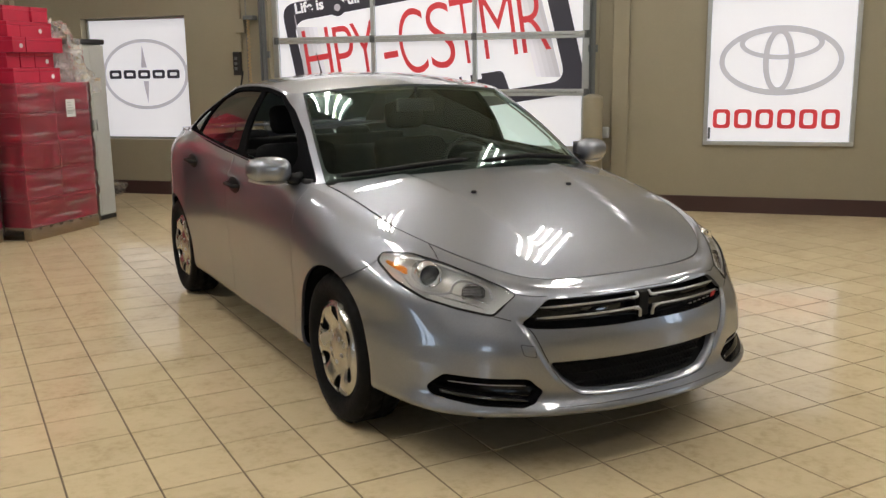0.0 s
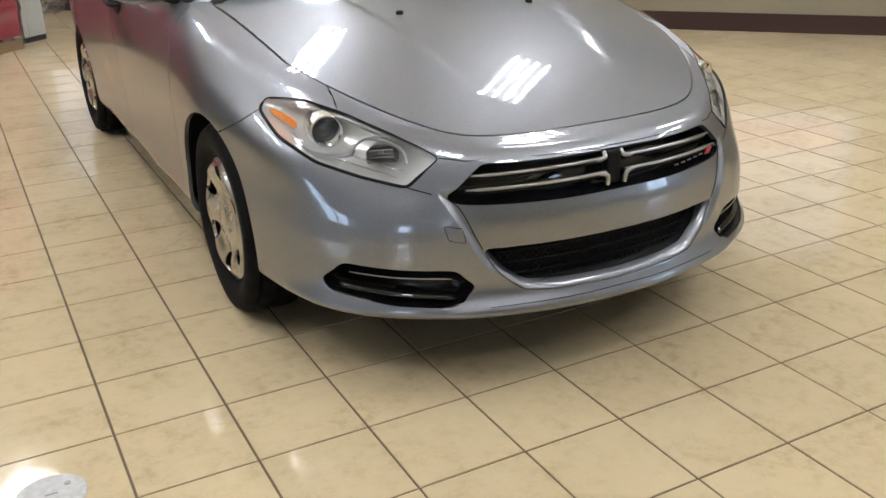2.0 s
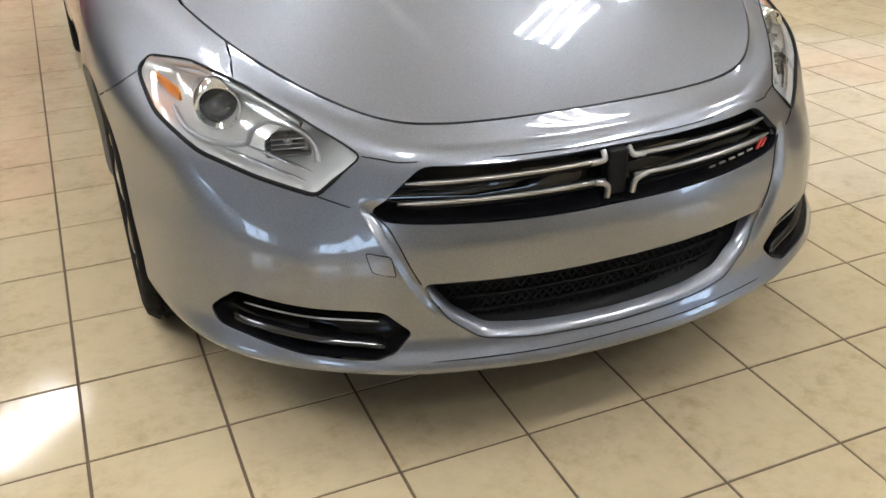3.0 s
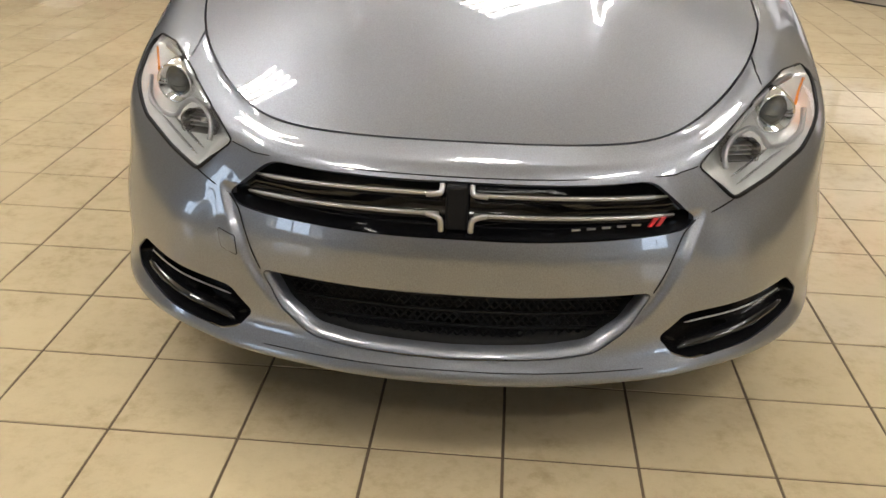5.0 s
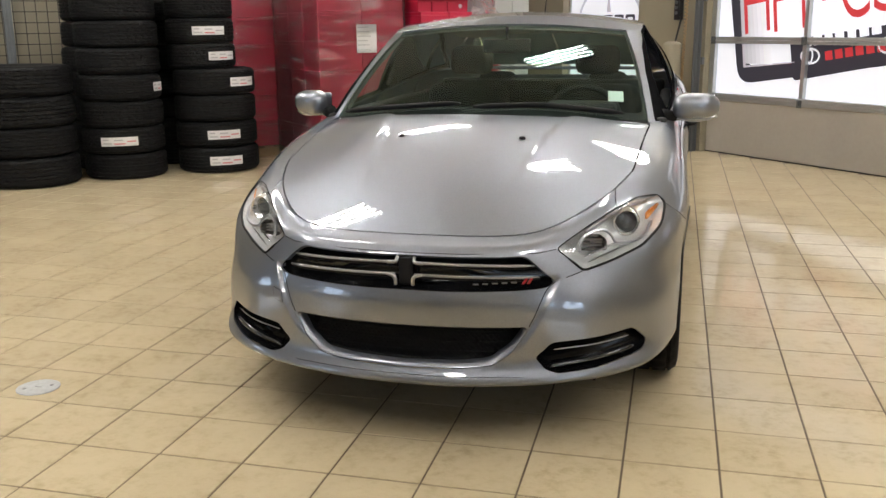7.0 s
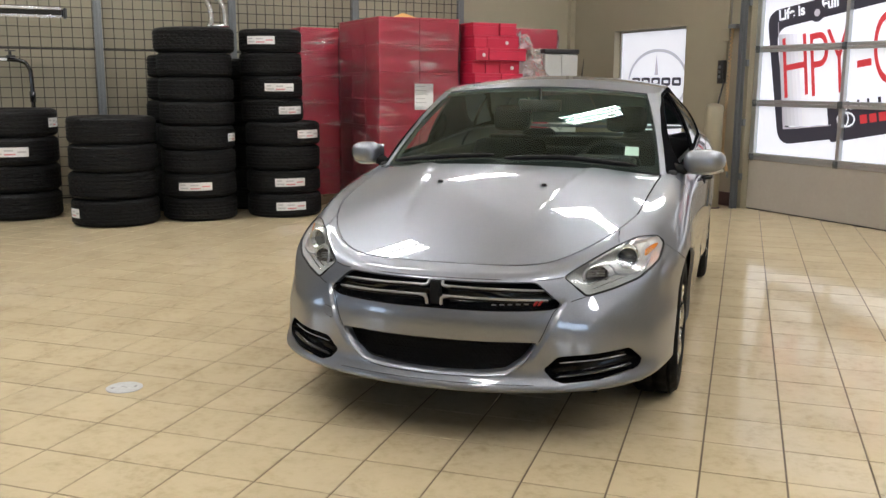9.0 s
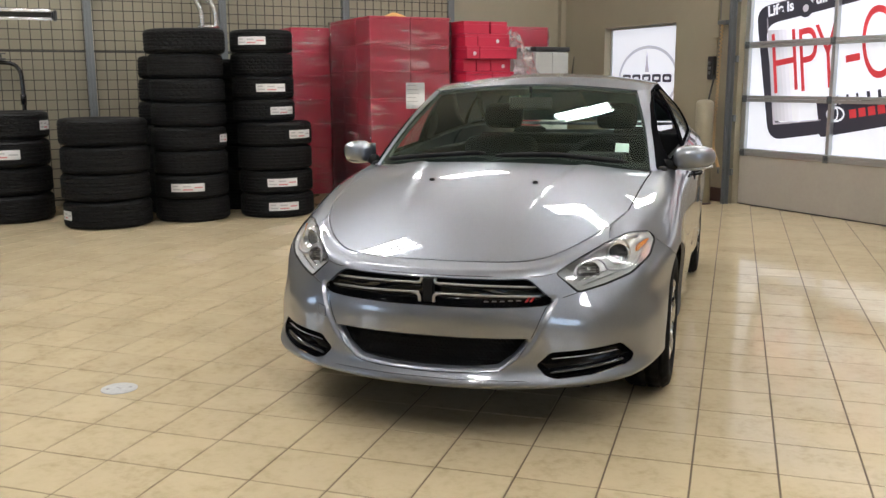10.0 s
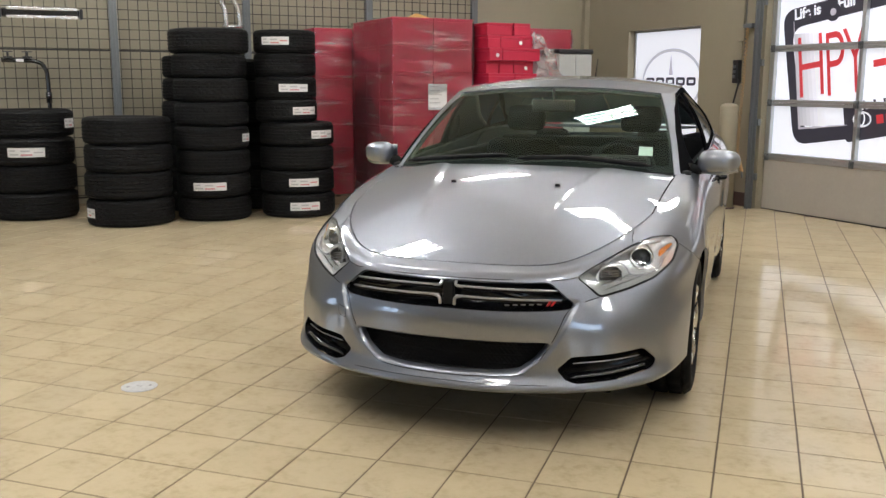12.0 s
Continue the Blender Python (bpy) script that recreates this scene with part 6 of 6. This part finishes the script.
def wrapped_pallet(u0, u1, v0, v1, top, label, layers, nu, nv, film=True, paper=None):
    t = thing("carton_pallet", ROOM @ pose(u0, v0, 0), label, "pallet of boxes", "pallets of red cartons")
    a, b = u1 - u0, v1 - v0
    pallet(t, 0, a, 0, b)
    h = (top - 0.12) / layers
    for k in range(layers):
        for i in range(nu):
            for j in range(nv):
                o = random.uniform(-0.006, 0.006)
                carton(t, a * i / nu + o, a * (i + 1) / nu + o, b * j / nv, b * (j + 1) / nv, 0.12 + k * h, 0.12 + (k + 1) * h)
    if film:
        sh = part("stretch_film", film_shell(bmesh.new(), 0, a, 0, b, 0.04, top + 0.004), M["wrap"], t, "creased clear stretch film", smooth=True)
    if paper:
        y, z0, z1, w = paper
        sheet = part("paper_sheet", boxes((a + 0.021, a + 0.023, y, y + w, z0, z1)), M["paper"], t, "white packing sheet")
        for q in range(5):
            zz = z1 - 0.03 - q * (z1 - z0) / 6.5
            part("print_bar", boxes((a + 0.0232, a + 0.0242, y + 0.015, y + w * (0.55 + 0.08 * (q % 3)), zz - 0.006, zz + 0.004)), M["ink"], sheet)
    return t


wrapped_pallet(-7.25, -6.0, 2.33, 3.31, 2.20, "tall pallet of red cartons wrapped in clear film", 7, 3, 2, paper=(0.42, 1.19, 1.48, 0.23))
wrapped_pallet(-8.12, -7.33, 1.86, 2.85, 2.14, "film-wrapped pallet of red cartons by the mesh", 7, 2, 2)
wrapped_pallet(-8.15, -7.10, 4.20, 5.35, 2.20, "film-wrapped red carton pallet behind the cabinet", 7, 2, 2)
open_pallet = wrapped_pallet(-6.80, -5.75, 3.40, 4.37, 1.46, "half-unpacked pallet of red cartons with torn film", 5, 2, 2, paper=(0.60, 1.13, 1.30, 0.13))
a, b = 1.05, 0.97
z = 1.462
rows = (((0.0, 0.09, 0), (0.09, 0.36, 0), (0.36, 0.65, 1)), ((0.0, 0.17, 0), (0.17, 0.36, 0), (0.36, 0.62, 1)), ((0.0, 0.17, 1), (0.17, 0.66, 0)), ((0.0, 0.17, 0), (0.17, 0.59, 1)), ((0.0, 0.34, 0), (0.34, 0.56, 0)))
push = (0.02, -0.03, 0.05, 0.0, -0.02)
for k, row in enumerate(rows):
    for p, q, dot in row:
        o = push[k] + random.uniform(-0.015, 0.015)
        carton(open_pallet, 0.10, 0.54, p, q - 0.004, z, z + 0.139)
        carton(open_pallet, 0.55 + o, 1.0 + o, p, q - 0.004, z, z + 0.139, dots=bool(dot))
    z += 0.140
# torn film hanging from the upper cartons
bm = bmesh.new()
n, rows_n = 22, 16
g = []
for j in range(rows_n + 1):
    t = j / rows_n
    line = []
    for i in range(n + 1):
        s = i / n
        wv = 0.05 * noise.noise(Vector((s * 7, t * 4, 1.3))) + 0.02 * noise.noise(Vector((s * 23, t * 14, 7)))
        x = 0.92 + 0.22 * s + wv * 1.2
        y = 0.60 + 0.03 * s + 0.42 * t * (0.35 + 0.75 * s) + wv
        zz = 2.06 - 0.62 * t ** 1.1 - 0.10 * s * s + wv * 1.4
        line.append(bm.verts.new((x, y, zz)))
    g.append(line)
for j in range(rows_n):
    for i in range(n):
        if random.random() > 0.05:
            bm.faces.new((g[j][i], g[j][i + 1], g[j + 1][i + 1], g[j + 1][i]))
part("torn_film", bm, M["crumple"], open_pallet, "torn crumpled stretch film")

# orange card sign on top of the tall pallet
card = thing("card_tent", ROOM @ pose(-6.75, 2.95, 2.206), "orange folded card standing on cartons", "cardboard cap")
bm = bmesh.new()
vs = [bm.verts.new(p) for p in ((-0.2, -0.2, 0), (0.2, -0.2, 0), (0.2, 0.2, 0), (-0.2, 0.2, 0), (0, -0.02, 0.095), (0, 0.02, 0.095))]
for f in ((0, 1, 4), (1, 2, 5, 4), (2, 3, 5), (3, 0, 4, 5), (3, 2, 1, 0)):
    bm.faces.new([vs[i] for i in f])
part("card", bm, M["orange"], card)

# storage cabinet
cab = thing("storage_cabinet", ROOM @ pose(-6.52, 4.42, 0), "grey resin storage cabinet with dark lid", "cabinet")
cw, cd = 0.60, 0.47
part("body", boxes((0, cw - 0.022, 0, cd, 0.04, 1.84), bevel=0.012), M["grey"], cab)
part("lid", boxes((-0.012, cw + 0.012, -0.012, cd + 0.012, 1.841, 1.895), bevel=0.012), M["black"], cab, "dark grey lid")
part("plinth", boxes((0.005, cw - 0.005, 0.005, cd - 0.005, 0, 0.0395)), M["black"], cab)
for y0, y1 in ((0.004, cd / 2 - 0.002), (cd / 2 + 0.002, cd - 0.004)):
    door = part("door", boxes((cw - 0.021, cw, y0, y1, 0.05, 1.83), bevel=0.006), M["grey"], cab, "ribbed grey door")
    for zz in (0.45, 0.92, 1.40):
        part("rib", boxes((cw + 0.0005, cw + 0.005, y0 + 0.03, y1 - 0.03, zz - 0.012, zz + 0.012), bevel=0.002), M["grey"], door)
    part("handle", boxes((cw + 0.0005, cw + 0.02, (y1 - 0.035) if y0 < 0.1 else (y0 + 0.015), (y1 - 0.015) if y0 < 0.1 else (y0 + 0.035), 0.95, 1.07), bevel=0.004), M["grey"], door)
for zz in (0.35, 0.85, 1.30, 1.68):
    part("side_groove", boxes((0.10, cw - 0.10, -0.005, -0.0005, zz - 0.01, zz + 0.01), bevel=0.002), M["grey"], cab)

# crumpled clear bag by the baseboard
bag = thing("plastic_bag", ROOM @ pose(-7.10, 6.42, 0), "small crumpled clear plastic bag on the floor", "plastic bag")
bm = bmesh.new()
bmesh.ops.create_icosphere(bm, subdivisions=4, radius=1.0)
for v in bm.verts:
    f = 1 + 0.45 * noise.noise(v.co * 2.3) + 0.2 * noise.noise(v.co * 6)
    v.co = Vector((v.co.x * 0.15 * f, v.co.y * 0.13 * f, max(0.0, (v.co.z + 0.75) * 0.10 * f)))
part("film", bm, M["wrap"], bag)

# round floor clean-out plate
drain = thing("floor_cleanout", pose(-1.378, 0.110, 0.0006), "round metal clean-out cover set in the tiles", "floor drain")
part("cover", lathe([(0.082, 0.0), (0.082, 0.0018), (0.079, 0.003), (0.001, 0.0032)], 48), M["plate"], drain, "scuffed pale metal cover", smooth=False)
for a in (35, 215):
    part("screw", lathe([(0.008, 0.0033), (0.008, 0.0044), (0.001, 0.0045)], 12), M["badge_grey"], drain, m=pose(0.05 * math.cos(radians(a)), 0.05 * math.sin(radians(a)), 0))
part("key_slot", boxes((-0.014, 0.014, -0.003, 0.003, 0.0033, 0.0037)), M["badge_grey"], drain)

# ---- floor of glazed tiles ----
floor = thing("floor", pose(0, 0, 0), "glossy beige ceramic tile floor with dark joints", "floor", kind="structure")
bed = bmesh.new()
box(bed, WEST - 0.3, EAST + 0.3, SOUTH - 0.3, NORTH + 0.3, -0.15, -0.0025)
part("mortar_bed", bed, M["grout"], floor, "dark brown grout", m=ROOM)


def tile_faces(x, y, r, lift, tip):
    """Corner heights differ a little, as laid tiles do."""
    h, c = TILE / 2 - 0.0021, 0.0018
    top = [(x + sx * (h - c), y + sy * (h - c), lift + tip[0] * sx + tip[1] * sy) for sx, sy in ((-1, -1), (1, -1), (1, 1), (-1, 1))]
    low = [(x + sx * h, y + sy * h, -0.006) for sx, sy in ((-1, -1), (1, -1), (1, 1), (-1, 1))]
    return top + low, [(0, 1, 2, 3), (0, 4, 5, 1), (1, 5, 6, 2), (2, 6, 7, 3), (3, 7, 4, 0)]


inv = ROOM.inverted()
near, far_v, far_f = [], [], []
for i in range(-45, 45):
    for j in range(-45, 45):
        x, y = (i + 0.5) * TILE, (j + 0.5) * TILE
        q = inv @ Vector((x, y, 0))
        if WEST - 0.1 < q.x < EAST + 0.1 and SOUTH - 0.1 < q.y < NORTH + 0.15:
            if -2.7 < x < 2.7 and -1.8 < y < 3.0:
                near.append((x, y))
            else:
                vs, fs = tile_faces(x, y, 0, random.uniform(-0.0003, 0.0003), (random.uniform(-2e-4, 2e-4), random.uniform(-2e-4, 2e-4)))
                k = len(far_v)
                far_v += vs
                far_f += [tuple(a + k for a in f) for f in fs]
kinds = []
for k in range(6):
    vs, fs = tile_faces(0, 0, 0, random.uniform(-0.0003, 0.0003), (random.uniform(-2e-4, 2e-4), random.uniform(-2e-4, 2e-4)))
    me = bpy.data.meshes.new("tile")
    me.from_pydata(vs, [], fs)
    me.materials.append(M["tile"])
    kinds.append(me)
near.sort(key=lambda p: (p[0] * p[0] + (p[1] - 0.4) ** 2))
for n, (x, y) in enumerate(near):
    if n < 300:
        ob = new("tile", random.choice(kinds))
        ob.parent, ob.location = floor, (x, y, 0)
    else:
        vs, fs = tile_faces(x, y, 0, random.uniform(-0.0003, 0.0003), (0, 0))
        k = len(far_v)
        far_v += vs
        far_f += [tuple(a + k for a in f) for f in fs]
me = bpy.data.meshes.new("tile_field")
me.from_pydata(far_v, [], far_f)
me.materials.append(M["tile"])
ob = new("tile_field", me)
ob.parent = floor
tagged(ob, kind="stuff")
